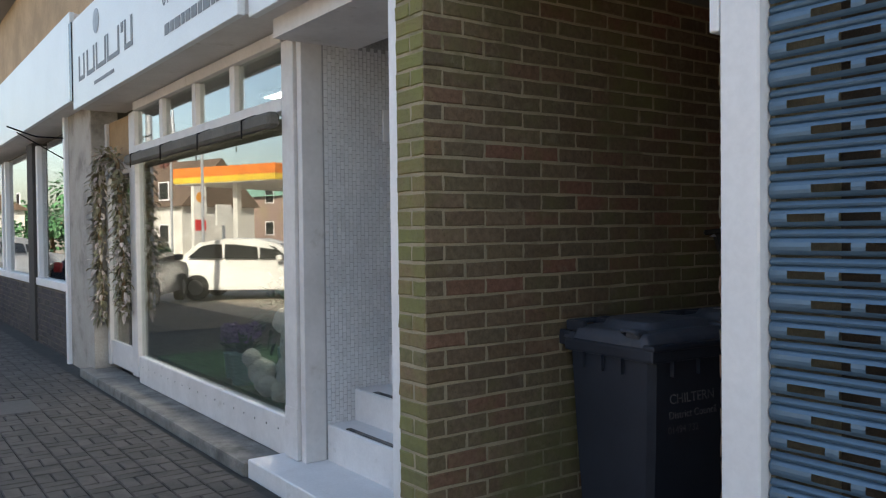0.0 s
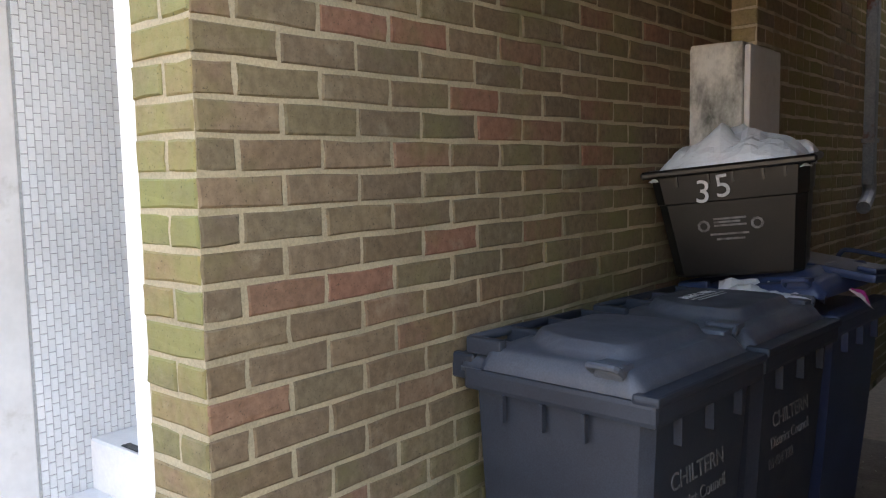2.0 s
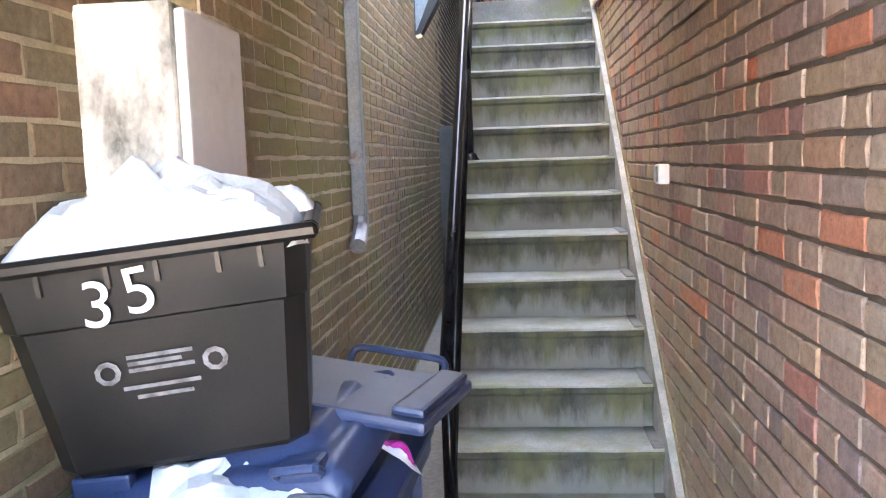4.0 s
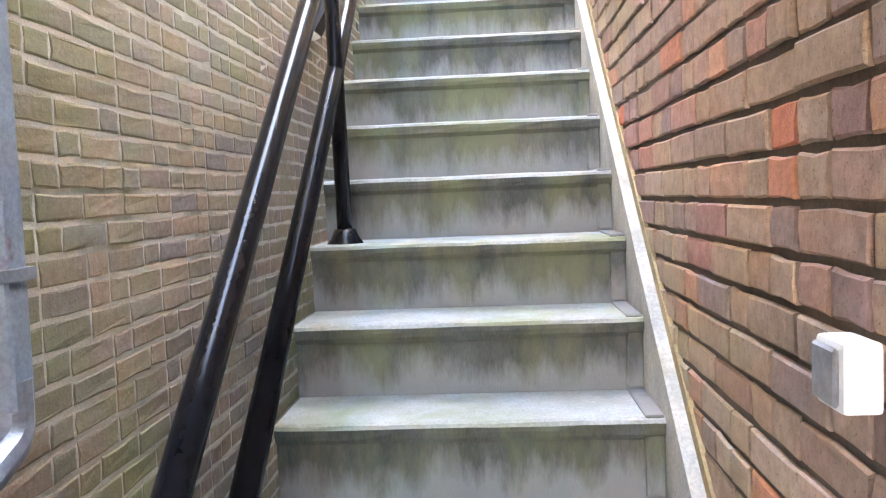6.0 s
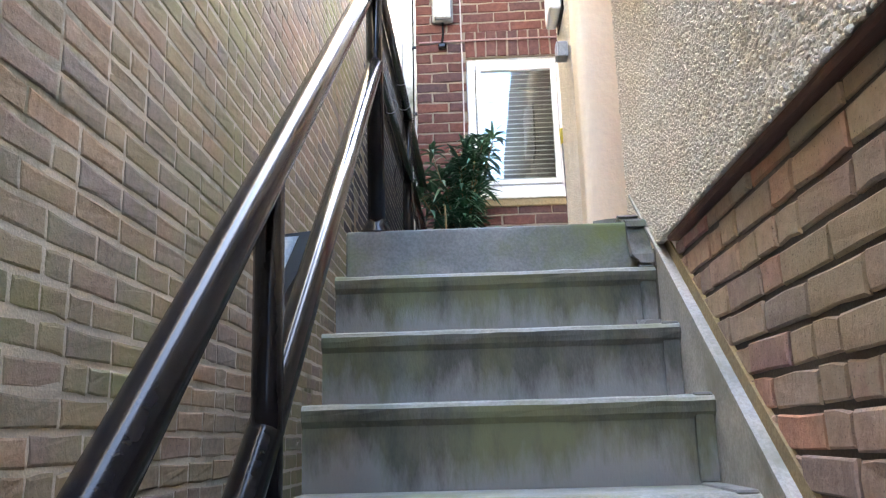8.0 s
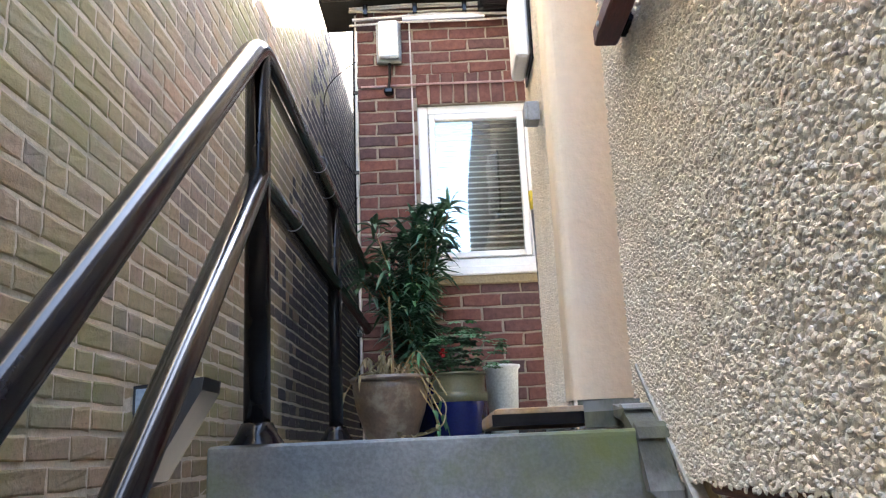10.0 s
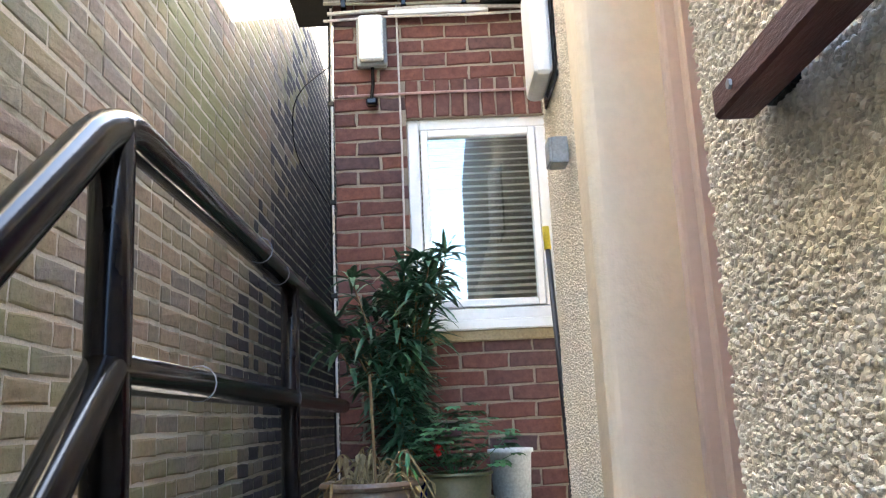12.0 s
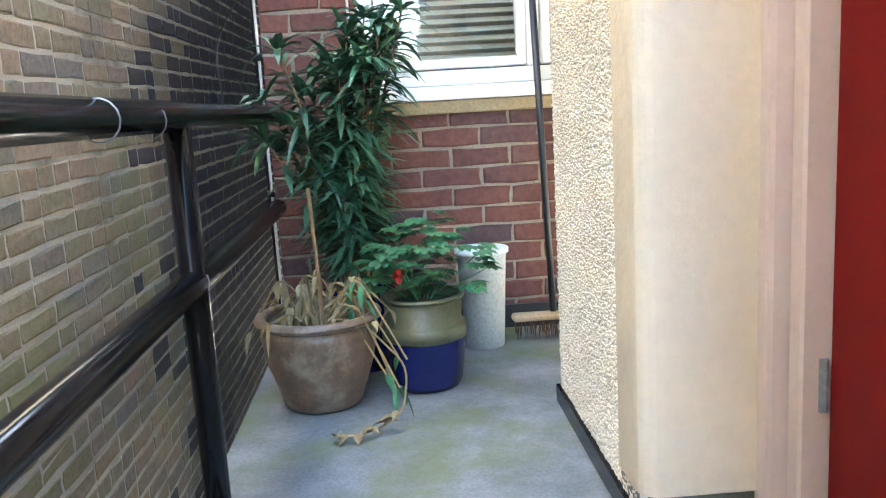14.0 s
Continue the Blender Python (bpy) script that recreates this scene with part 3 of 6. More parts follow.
for _v in _b.verts:
    if _v.co.y < 7.1 and _v.co.z > LAND - 0.1:
        _v.co.z -= LAND - LAND_FRONT
structure("landing", _b, M_LANDING, "grey painted concrete landing, stained green")


# ---- handrail ----
def handrail():
    hr = thing("handrail", "black gloss painted tubular steel handrail with two rails", "handrail")
    r = 0.029
    a, b, c = (0.65, 3.72, 0.86), (0.668, 7.0, 3.715), (0.675, 9.45, 3.695)
    part("top_rail", tube(rounded([(0.65, 3.66, 0.80), a, b, c], 0.09), r, 14), M_BLACK, hr, smooth=True)
    lo = [(0.65, 3.72, 0.45), (0.655, 5.707, 2.156), (0.668, 7.0, 3.385), (0.675, 9.45, 3.385)]
    part("mid_rail", tube(lo, r, 14), M_BLACK, hr, smooth=True)
    part("post", tube([(0.65, 3.72, 0.0), (0.65, 3.72, 0.86)], r, 14), M_BLACK, hr, smooth=True)
    part("post", tube([(0.665, 5.707, Z1 + RISE * 7), (0.655, 5.707, 2.57)], r * 0.85, 14), M_BLACK, hr, smooth=True)
    part("post", tube([(0.668, 7.03, LAND_FRONT), (0.668, 7.0, 3.71)], r, 14), M_BLACK, hr, smooth=True)
    part("post", tube([(0.672, 8.26, LAND), (0.672, 8.26, 3.70)], r * 0.9, 14), M_BLACK, hr, smooth=True)
    for x, y, z in ((0.65, 3.72, 0.005), (0.665, 5.707, Z1 + RISE * 7), (0.668, 7.03, LAND_FRONT), (0.672, 8.26, LAND)):
        part("flange", lathe([(0.001, 0.05), (0.034, 0.045), (0.045, 0.02), (0.06, 0.0)], 14, m=Matrix.Translation((x, y, z))), M_BLACK, hr, smooth=True)
    for x, y, z in ((0.672, 8.26, 3.385), (0.683, 7.354, 3.385), (0.673, 8.08, 3.70), (0.684, 7.81, 3.705)):
        d = Matrix.Translation((x, y, z)) @ pose(0, 0, 0, 90, 0, 0)
        part("clip", lathe([(r, -0.002), (r + 0.0016, -0.001), (r + 0.0016, 0.001), (r, 0.002)], 14, m=d), M_STEEL, hr, "thin steel wire clip")


M_STEEL = mat("galvanised_steel", (0.40, 0.42, 0.45), (0.30, 0.32, 0.36), 9, 0.5, 0.1, 0.6, fine=60)
handrail()

# ---- window and door at the top ----
GLASS = glass_mat("window_glass", f0=0.13)


def back_window():
    x0, x1, z0, z1 = WIN
    y = BACK_Y + 0.03
    w = thing("casement_window", "white painted casement window with a slatted blind behind the glass", "window")
    w["kind"] = "structure"
    w.name = "window_1"
    xm = 1.60
    def bar(a, b, c, d, dep=0.07, off=0.0, name="window_frame", mt=None):
        part(name, box(a, y - off, b, c, y - off + dep, d, 0.005), mt or M_WHITE, w)
    bar(x0, z0, x0 + 0.06, z1)
    bar(x1 - 0.06, z0, x1, z1)
    bar(x0 + 0.06, z1 - 0.055, x1 - 0.06, z1)
    bar(x0 + 0.06, z0, x1 - 0.06, z0 + 0.06)
    bar(xm, z0 + 0.06, xm + 0.05, z1 - 0.055)
    for a, c, b, d in ((x0 + 0.065, xm - 0.004, z0 + 0.065, z1 - 0.06), (xm + 0.054, x1 - 0.065, z0 + 0.065, z1 - 0.35), (xm + 0.054, x1 - 0.065, z1 - 0.30, z1 - 0.06)):
        s = 0.035
        bar(a, b, a + s, d, 0.05, 0.012, "sash")
        bar(c - s, b, c, d, 0.05, 0.012, "sash")
        bar(a + s, b, c - s, b + s, 0.05, 0.012, "sash")
        bar(a + s, d - s, c - s, d, 0.05, 0.012, "sash")
        g = part("pane", box(a + s, y + 0.012, b + s, c - s, y + 0.016, d - s), GLASS, w, "clear glass pane")
        g.visible_shadow = False
    bar(xm + 0.05, z1 - 0.35, x1 - 0.06, z1 - 0.30)
    part("window_sill", box(x0 - 0.03, BACK_Y - 0.05, z0 - 0.05, x1 + 0.03, BACK_Y + 0.1, z0, 0.006), M_WHITE, w)
    part("tile_sill", box(x0 - 0.02, BACK_Y - 0.03, z0 - 0.10, x1 + 0.02, BACK_Y + 0.05, z0 - 0.05, 0.006), mat("buff_stone", (0.34, 0.27, 0.16), None, 8, 0.9, 0.3), w)
    bl = thing("slatted_blind", "pale horizontal slatted window blind, half tilted", "blind", (0, 0, 0))
    k = 0
    z = z0 + 0.08
    while z < z1 - 0.06:
        bm = box(-0.32, -0.021, -0.001, 0.32, 0.021, 0.001)
        bm.transform(Matrix.Translation((1.31, BACK_Y + 0.16, z)) @ pose(0, 0, 0, 28, 0, 0))
        part("slat", bm, M_SLAT, bl)
        z += 0.034
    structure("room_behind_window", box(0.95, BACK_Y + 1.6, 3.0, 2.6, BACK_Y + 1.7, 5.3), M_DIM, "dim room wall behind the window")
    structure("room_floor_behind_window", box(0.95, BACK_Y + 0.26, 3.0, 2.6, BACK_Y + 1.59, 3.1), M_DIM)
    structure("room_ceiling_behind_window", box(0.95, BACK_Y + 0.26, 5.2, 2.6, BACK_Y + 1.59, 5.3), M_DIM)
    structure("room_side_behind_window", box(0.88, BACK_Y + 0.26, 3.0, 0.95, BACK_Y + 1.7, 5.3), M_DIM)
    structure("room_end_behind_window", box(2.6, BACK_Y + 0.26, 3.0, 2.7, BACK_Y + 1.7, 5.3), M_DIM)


M_SLAT = mat("cream_blind_slat", (0.66, 0.62, 0.52), (0.60, 0.56, 0.47), 3, 0.5, 0.0, grain=0.1)
back_window()


def red_door():
    d = thing("door_1", "bright red painted door in a pale pinkish white frame", "door")
    d["kind"] = "structure"
    part("leaf", box(1.832, 7.275, LAND + 0.05, 1.875, 8.045, LAND + 2.02, 0.004), M_LOFT, d, "red painted door leaf")
    part("frame", box(1.78, 8.052, LAND, 1.88, 8.10, LAND + 2.1, 0.006), M_FRAME, d)
    part("frame", box(1.74, 8.101, LAND, 1.88, 8.158, LAND + 2.1, 0.012, seg=2), M_FRAME, d)
    part("frame", box(1.78, 7.272, LAND + 2.03, 1.878, 8.05, LAND + 2.1, 0.006), M_FRAME, d)
    part("lintel", box(1.54, 7.272, LAND + 2.1, 1.879, 8.158, 5.2), M_CREAM, d)
    part("threshold", box(1.62, 7.275, LAND, 1.88, 8.05, LAND + 0.048, 0.01), M_CONC_P, d)
    part("hinge", tube([(1.822, 8.048, LAND + 0.29), (1.822, 8.048, LAND + 0.39)], 0.009, 8), M_STEEL, d)


M_FRAME = mat("pinkish_white_frame_paint", (0.62, 0.50, 0.46), (0.57, 0.46, 0.42), 3, 0.5, 0.15, fine=40, grain=0.1)
red_door()
# The smooth cream reveal with its rounded corner.
_r = [(1.512, 8.30), (1.512, 8.19)] + [(1.56 - 0.048 * math.cos(t * math.pi / 10), 8.18 - 0.04 * math.sin(t * math.pi / 10)) for t in range(1, 6)] + [(1.77, 8.138), (1.77, 8.30)]
_p = [(x + (0.006 if x < 1.6 else 0.0), y + 0.008) for x, y in _r]
structure("pier_plinth", prism(_p, LAND - 0.001, LAND + 0.10), M_LANDING, "rough grey cement plinth under the rendered pier")
_b = prism(_r, LAND + 0.098, 5.29)
tagged(mesh_ob("reveal_render", _b, M_CREAM), "smooth cream painted render on the door reveal", "", "", "structure")


# ---- lower right: shutter shop ----
M_SHUT = mat("blue_grey_shutter_steel", (0.10, 0.17, 0.24), (0.085, 0.145, 0.21), 3, 0.42, 0.05, 0.3, fine=60, grain=0.1)
# Added closed room; its dark colour stands for the unlit depth behind the slots.
M_DARK = mat("unlit_shop_dark", (0.06, 0.055, 0.05), None, 2, 0.9, 0.1)
structure("neighbour_wall", box(1.85, 1.6, -0.1, 9.0, 1.7, 3.0), M_DARK, "added wall behind the shutter, coloured dark for the unlit room")
structure("neighbour_side", box(8.9, 0.06, -0.1, 9.0, 1.59, 3.0), M_DARK)
structure("neighbour_ceiling", box(1.85, 0.06, 2.95, 8.89, 1.59, 3.05), M_DARK)
structure("neighbour_front", box(1.865, 0.06, 3.06, 9.0, 0.26, 6.5), M_MORTAR_R, "brick front over the shutter")
structure("neighbour_front_side", box(4.62, 0.03, -0.1, 8.89, 0.05, 3.05), M_MORTAR_R)
structure("neighbour_roof_mass", box(1.87, 0.46, 4.6, 9.0, 9.0, 4.8), M_DIM)


def shutter():
    sh = thing("roller_shutter", "blue-grey steel roller shutter with punched slots, closed", "shutter")
    pitch, z, k = 0.0733, 0.02, 0
    prof = [(0.0, 0.0), (-0.008, 0.005), (-0.013, 0.013), (-0.0145, 0.022), (-0.013, 0.033), (-0.008, 0.042), (-0.001, 0.046), (-0.008, 0.050), (-0.010, 0.056), (-0.006, 0.062), (0.0, 0.067)]
    x0, x1 = 1.60, 4.6
    kinds = []
    for first in (0.052, 0.118):
        bm = bmesh.new()

        def strip(xa, xb, pr):
            va = [bm.verts.new((xa, 0.02 + py, pz)) for py, pz in pr]
            vb = [bm.verts.new((xb, 0.02 + py, pz)) for py, pz in pr]
            for i in range(len(pr) - 1):
                bm.faces.new((va[i], vb[i], vb[i + 1], va[i + 1]))

        strip(0, x1 - x0, prof[:3])
        strip(0, x1 - x0, prof[4:])
        a, x = 0.0, first
        while x < x1 - x0 - 0.2:
            strip(a, x, prof[2:5])
            a = x + 0.102
            x += 0.138
        strip(a, x1 - x0, prof[2:5])
        me = bpy.data.meshes.new("slat")
        bm.normal_update()
        bm.to_mesh(me)
        bm.free()
        me.materials.append(M_SHUT)
        kinds.append(me)
    while z < 2.9:
        ob = new("slat", kinds[k % 2])
        ob.parent = sh
        ob.location = (x0, 0.0, z)
        z += pitch
        k += 1


shutter()
structure("post_white", box(1.475, -0.03, -0.06, 1.595, 0.029, 3.2, 0.006), M_WHITE, "white painted post beside the shutter")
structure("post_white_head", box(1.445, -0.034, 2.02, 1.474, 0.029, 3.2, 0.004), M_WHITE)

# ---- left shop ----
SY = 0.25                            # plane of the shop's glass
structure("wall_left_over_shop", box(-16.0, 0.35, 3.05, -0.22, 0.6, 5.5), mat("tan_render", (0.50, 0.36, 0.22), None, 2, 0.9, 0.3), "tan rendered wall above the shops")
structure("doorway_head", box(-1.62, 0.05, 2.62, -0.285, 0.6, 3.05), M_WHITE_OLD)
structure("doorway_side", box(-0.285, 0.005, -0.06, -0.212, 0.05, 3.05, 0.004), M_WHITE, "white painted doorway trim beside the brick pier")
structure("doorway_inner_wall", box(-0.285, 0.051, -0.06, -0.212, 2.2, 3.05), M_WHITE_OLD)
wall_mosaic = structure("wall_mosaic", box(-1.80, 0.36, 0.0, -1.62, 2.2, 3.05), M_GROUT, "doorway side wall of small white mosaic tiles")
structure("doorway_back", box(-1.62, 2.2, 0.0, -0.2, 2.3, 3.05), M_WHITE_OLD)


def mosaic():
    verts, faces = [], []
    rng = random.Random(2)
    y, col = 0.372, 0
    while y < 1.75:
        z = 0.10 - (col % 2) * 0.024
        while z < 2.62:
            d = 0.004 + rng.uniform(0, 0.0012)
            k = len(verts)
            verts += [(-1.62, y, z), (-1.62, y + 0.025, z), (-1.62, y + 0.025, z + 0.045), (-1.62, y, z + 0.045)]
            verts += [(-1.62 + d, y + 0.0015, z + 0.0015), (-1.62 + d, y + 0.0235, z + 0.0015), (-1.62 + d, y + 0.0235, z + 0.0435), (-1.62 + d, y + 0.0015, z + 0.0435)]
            faces += [(k + 4, k + 5, k + 6, k + 7)] + [(k + a, k + (a + 1) % 4, k + 4 + (a + 1) % 4, k + 4 + a) for a in range(4)]
            z += 0.048
        y += 0.0275
        col += 1
    me = bpy.data.meshes.new("mosaic_tiles")
    me.from_pydata(verts, [], faces)
    me.materials.append(M_TILE)
    ob = new("mosaic_tiles", me)
    ob.parent = wall_mosaic
    ob["kind"] = "stuff"


mosaic()


def door_steps():
    t = thing("doorway_steps", "white terrazzo doorway steps with black grip strips", "steps")
    part("slab", box(-1.93, -0.02, -0.05, -0.29, 0.385, 0.10, 0.006), M_MARBLE, t)
    part("step", box(-1.615, 0.365, 0.0, -0.29, 0.60, 0.32, 0.008), M_MARBLE, t)
    part("step", box(-1.615, 0.555, 0.0, -0.29, 0.86, 0.515, 0.008), M_MARBLE, t)
    part("step", box(-1.615, 0.81, 0.0, -0.29, 2.19, 0.71, 0.008), M_MARBLE, t)
    part("grip_strip", box(-1.42, 0.385, 0.3205, -0.45, 0.42, 0.324), M_BLACK, t, "black rubber grip strip")
    part("grip_strip", box(-1.42, 0.575, 0.5155, -0.45, 0.61, 0.519), M_BLACK, t, "black rubber grip strip")


door_steps()


def bin_body(b, mt, w=0.285):
    """A two-wheeled bin standing at the origin: x is the way the lid opens from, back at -x."""
    bm = bmesh.new()
    rings = []
    for z, fx, bx, hw in ((0.05, 0.25, -0.24, 0.225), (0.12, 0.27, -0.26, 0.235), (0.55, 0.315, -0.285, 0.255), (0.93, 0.345, -0.30, 0.272)):
        c = 0.03
        ring = [(bx + c, -hw), (fx - c, -hw), (fx, -hw + c), (fx, hw - c), (fx - c, hw), (bx + c, hw), (bx, hw - c), (bx, -hw + c)]
        rings.append([bm.verts.new((x, y, z)) for x, y in ring])
    for p, q in zip(rings, rings[1:]):
        for k in range(8):
            bm.faces.new((p[k], p[(k + 1) % 8], q[(k + 1) % 8], q[k]))
    bm.faces.new(rings[0][::-1])
    bm.faces.new(rings[-1])
    part("body", bm, mt, b)
    rim = box(-0.315, -0.29, 0.925, 0.375, 0.29, 0.985, 0.014, seg=2)
    part("rim", rim, mt, b)
    part("lip", box(0.30, -0.292, 0.975, 0.385, 0.292, 1.0, 0.01, seg=2), mt, b)
    for y in (-0.16, 0.0, 0.16):
        part("rib", box(0.345, y - 0.006, 0.86, 0.372, y + 0.006, 0.93), mt, b)
    for x in (-0.15, 0.0, 0.15):
        for s in (-1, 1):
            part("rib", box(x - 0.006, s * 0.285 - 0.013, 0.86, x + 0.006, s * 0.285 + 0.003, 0.93), mt, b)
    for s in (-1, 1):
        m = Matrix.Translation((-0.25, s * 0.245, 0.10)) @ pose(0, 0, 0, 90, 0, 0)
        wh = part("wheel", lathe([(0.02, -0.025), (0.085, -0.025), (0.1, -0.015), (0.1, 0.015), (0.085, 0.025), (0.02, 0.025)], 20, m=m, cap=True), M_BIN, b, "black rubber wheel", smooth=False)
    part("handle", tube(rounded([(-0.30, -0.24, 0.96), (-0.37, -0.24, 1.0), (-0.37, 0.24, 1.0), (-0.30, 0.24, 0.96)], 0.03, 3), 0.014, 10), mt, b, smooth=True)
    for y in (-0.26, -0.09, 0.09, 0.26):
        part("handle_arm", box(-0.385, y - 0.014, 0.945, -0.29, y + 0.014, 1.015, 0.006), mt, b)


def bin_lid(b, mt, tilt=0.0):
    """The lid with its rounded raised panel, the hinge frame at the back and two grips."""
    m = Matrix.Translation((-0.33, 0, 1.005)) @ pose(0, 0, 0, 0, -tilt, 0)
    top = M_LID if mt is M_BIN else M_LID_BLUE
    bm = bmesh.new()
    nx, ny = 44, 38

    def ease(v):
        v = min(1.0, max(0.0, v))
        return v * v * (3 - 2 * v)

    g = []
    for i in range(nx + 1):
        row = []
        for j in range(ny + 1):
            u, v = i / nx, j / ny * 2 - 1
            x, y = 0.655 * u, 0.285 * v
            z = 0.045 - 0.014 * v ** 4 - 0.034 * ease((u - 0.93) / 0.07) - 0.034 * ease((abs(v) - 0.93) / 0.07)
            z -= 0.03 * ease((0.17 - u) / 0.04)
            # a rounded rectangle, narrower towards the hinge
            half = 0.60 + 0.14 * ease((u - 0.25) / 0.3)
            dx, dy = max(0.0, abs(u - 0.55) - 0.20) * 0.655, max(0.0, abs(v) - half + 0.25) * 0.285
            d = (dx * dx + dy * dy) ** 0.5
            z += 0.032 * ease((0.082 - d) / 0.028)
            row.append(bm.verts.new((x, y, z)))
        g.append(row)
    for i in range(nx):
        for j in range(ny):
            bm.faces.new((g[i][j], g[i + 1][j], g[i + 1][j + 1], g[i][j + 1]))
    ring = [g[i][0] for i in range(nx + 1)] + [g[nx][j] for j in range(1, ny + 1)] + [g[i][ny] for i in range(nx - 1, -1, -1)] + [g[0][j] for j in range(ny - 1, 0, -1)]
    low = [bm.verts.new((v.co.x, v.co.y, -0.02)) for v in ring]
    for k in range(len(ring)):
        j = (k + 1) % len(ring)
        bm.faces.new((ring[k], low[k], low[j], ring[j]))
    bm.transform(m)
    bmesh.ops.recalc_face_normals(bm, faces=bm.faces)
    lid = part("lid", bm, top, b, "blue-grey lid with dust and sky sheen in its colour", smooth=True)
    bm = tube([(0.018, -0.26, 0.048), (0.018, 0.26, 0.048)], 0.013, 10)
    bm.transform(m)
    part("hinge_bar", bm, mt, lid, smooth=True)
    for y in (-0.255, -0.085, 0.085, 0.255):
        bm = box(0.005, y - 0.014, 0.012, 0.15, y + 0.014, 0.058, 0.008, seg=2)
        bm.transform(m)
        part("hinge_arm", bm, mt, lid)
    for sgn in (-1, 1):
        y = 0.255 * sgn
        bm = box(0.50, y - 0.03, 0.012, 0.60, y + 0.03, 0.052, 0.014, seg=2)
        join(bm, tube(rounded([(0.50, y + 0.025 * sgn, 0.03), (0.50, y + 0.055 * sgn, 0.05), (0.60, y + 0.055 * sgn, 0.05), (0.60, y + 0.025 * sgn, 0.03)], 0.02, 3), 0.009, 8))
        bm.transform(m)
        part("grip", bm, top, lid)


# Besides dust, this colour is lifted to carry the sky's sheen on the lids.
M_LID = mat("dusty_sky_sheen_lid", (0.085, 0.098, 0.125), (0.058, 0.067, 0.09), 4, 0.42, 0.25, fine=200, dist=0.0008, c3=(0.10, 0.105, 0.11), c3_scale=7, c3_lo=0.55, c3_hi=0.8, rough2=0.62)
M_LID_BLUE = mat("dusty_navy_lid", (0.020, 0.036, 0.10), (0.03, 0.05, 0.12), 4, 0.45, 0.25, fine=200, dist=0.0008)


def wheelie_bin(at, turn, mt, label, tilt=0.0):
    b = thing("wheelie_bin", label, "bin", group="wheelie bins along the wall", m=pose(*at, 0, 0, turn) @ Matrix.Diagonal((0.82, 1, 1, 1)))
    bin_body(b, mt)
    bin_lid(b, mt, tilt)
    return b


bin_1 = wheelie_bin((0.33, 1.02, 0.0), -4, M_BIN, "dark grey plastic wheelie bin with closed lid against the brick wall")
bin_2 = wheelie_bin((0.36, 1.645, 0.0), -4, M_BIN, "dark grey plastic wheelie bin with white writing on its lid")
bin_3 = wheelie_bin((0.385, 2.25, 0.0), -4, M_BIN_BLUE, "navy blue wheelie bin stuffed full, lid pushed up by rubbish", 6)


def meter_box():
    t = thing("meter_cabinet", "white plastic meter cabinet on the wall, front blackened by mould", "meter box")
    part("case", box(0.0, 2.315, 1.30, 0.215, 2.70, 1.98, 0.012, seg=2), M_METER, t)
    part("door", box(0.2155, 2.33, 1.31, 0.24, 2.695, 1.965, 0.008, seg=2), M_WHITE_OLD, t, "grey white cabinet door")


M_METER = mat("mouldy_white_plastic", (0.66, 0.65, 0.60), (0.55, 0.54, 0.48), 5, 0.55, 0.15, fine=40, c3=(0.09, 0.09, 0.075), c3_scale=6, c3_lo=0.46, c3_hi=0.66, stretch=(1, 1, 0.6))
meter_box()


# ---- left building: roof, upper floor, shop front ----
# Unseen roof added to keep sun out of the shop rooms.
structure("roof_left", box(-16.0, 0.0, 5.5, -0.22, 12.0, 5.7), M_DIM)
structure("shop_wall_rear", box(-16.0, 4.5, -0.1, -0.3, 4.6, 5.5), M_DIM)
structure("shop_wall_end", box(-16.1, 0.2, -0.1, -16.0, 12.0, 5.6), M_DIM)
structure("shop_ceiling", box(-15.9, 0.36, 2.85, -1.82, 4.49, 2.95), M_DIM)
structure("shop_floor", box(-15.9, 0.36, -0.1, -1.82, 4.49, 0.30), mat("dark_shop_floor", (0.05, 0.055, 0.05), None, 3, 0.8, 0.2))
structure("shop_wall_party", box(-7.5, 0.30, 0.3, -7.3, 4.4, 2.85), M_DIM)
# White posts between window and doorway.
structure("post_shop", box(-1.85, 0.20, 0.115, -1.685, 0.32, 2.66, 0.004), M_WHITE_OLD, "white panelled post beside the shop window")
structure("post_shop_foot", box(-1.853, 0.196, 0.105, -1.682, 0.32, 0.42, 0.003), M_WHITE_OLD)
structure("post_doorway", box(-1.675, 0.22, 0.10, -1.615, 0.36, 2.66, 0.004), M_WHITE_OLD, "white doorway post beside the mosaic wall")


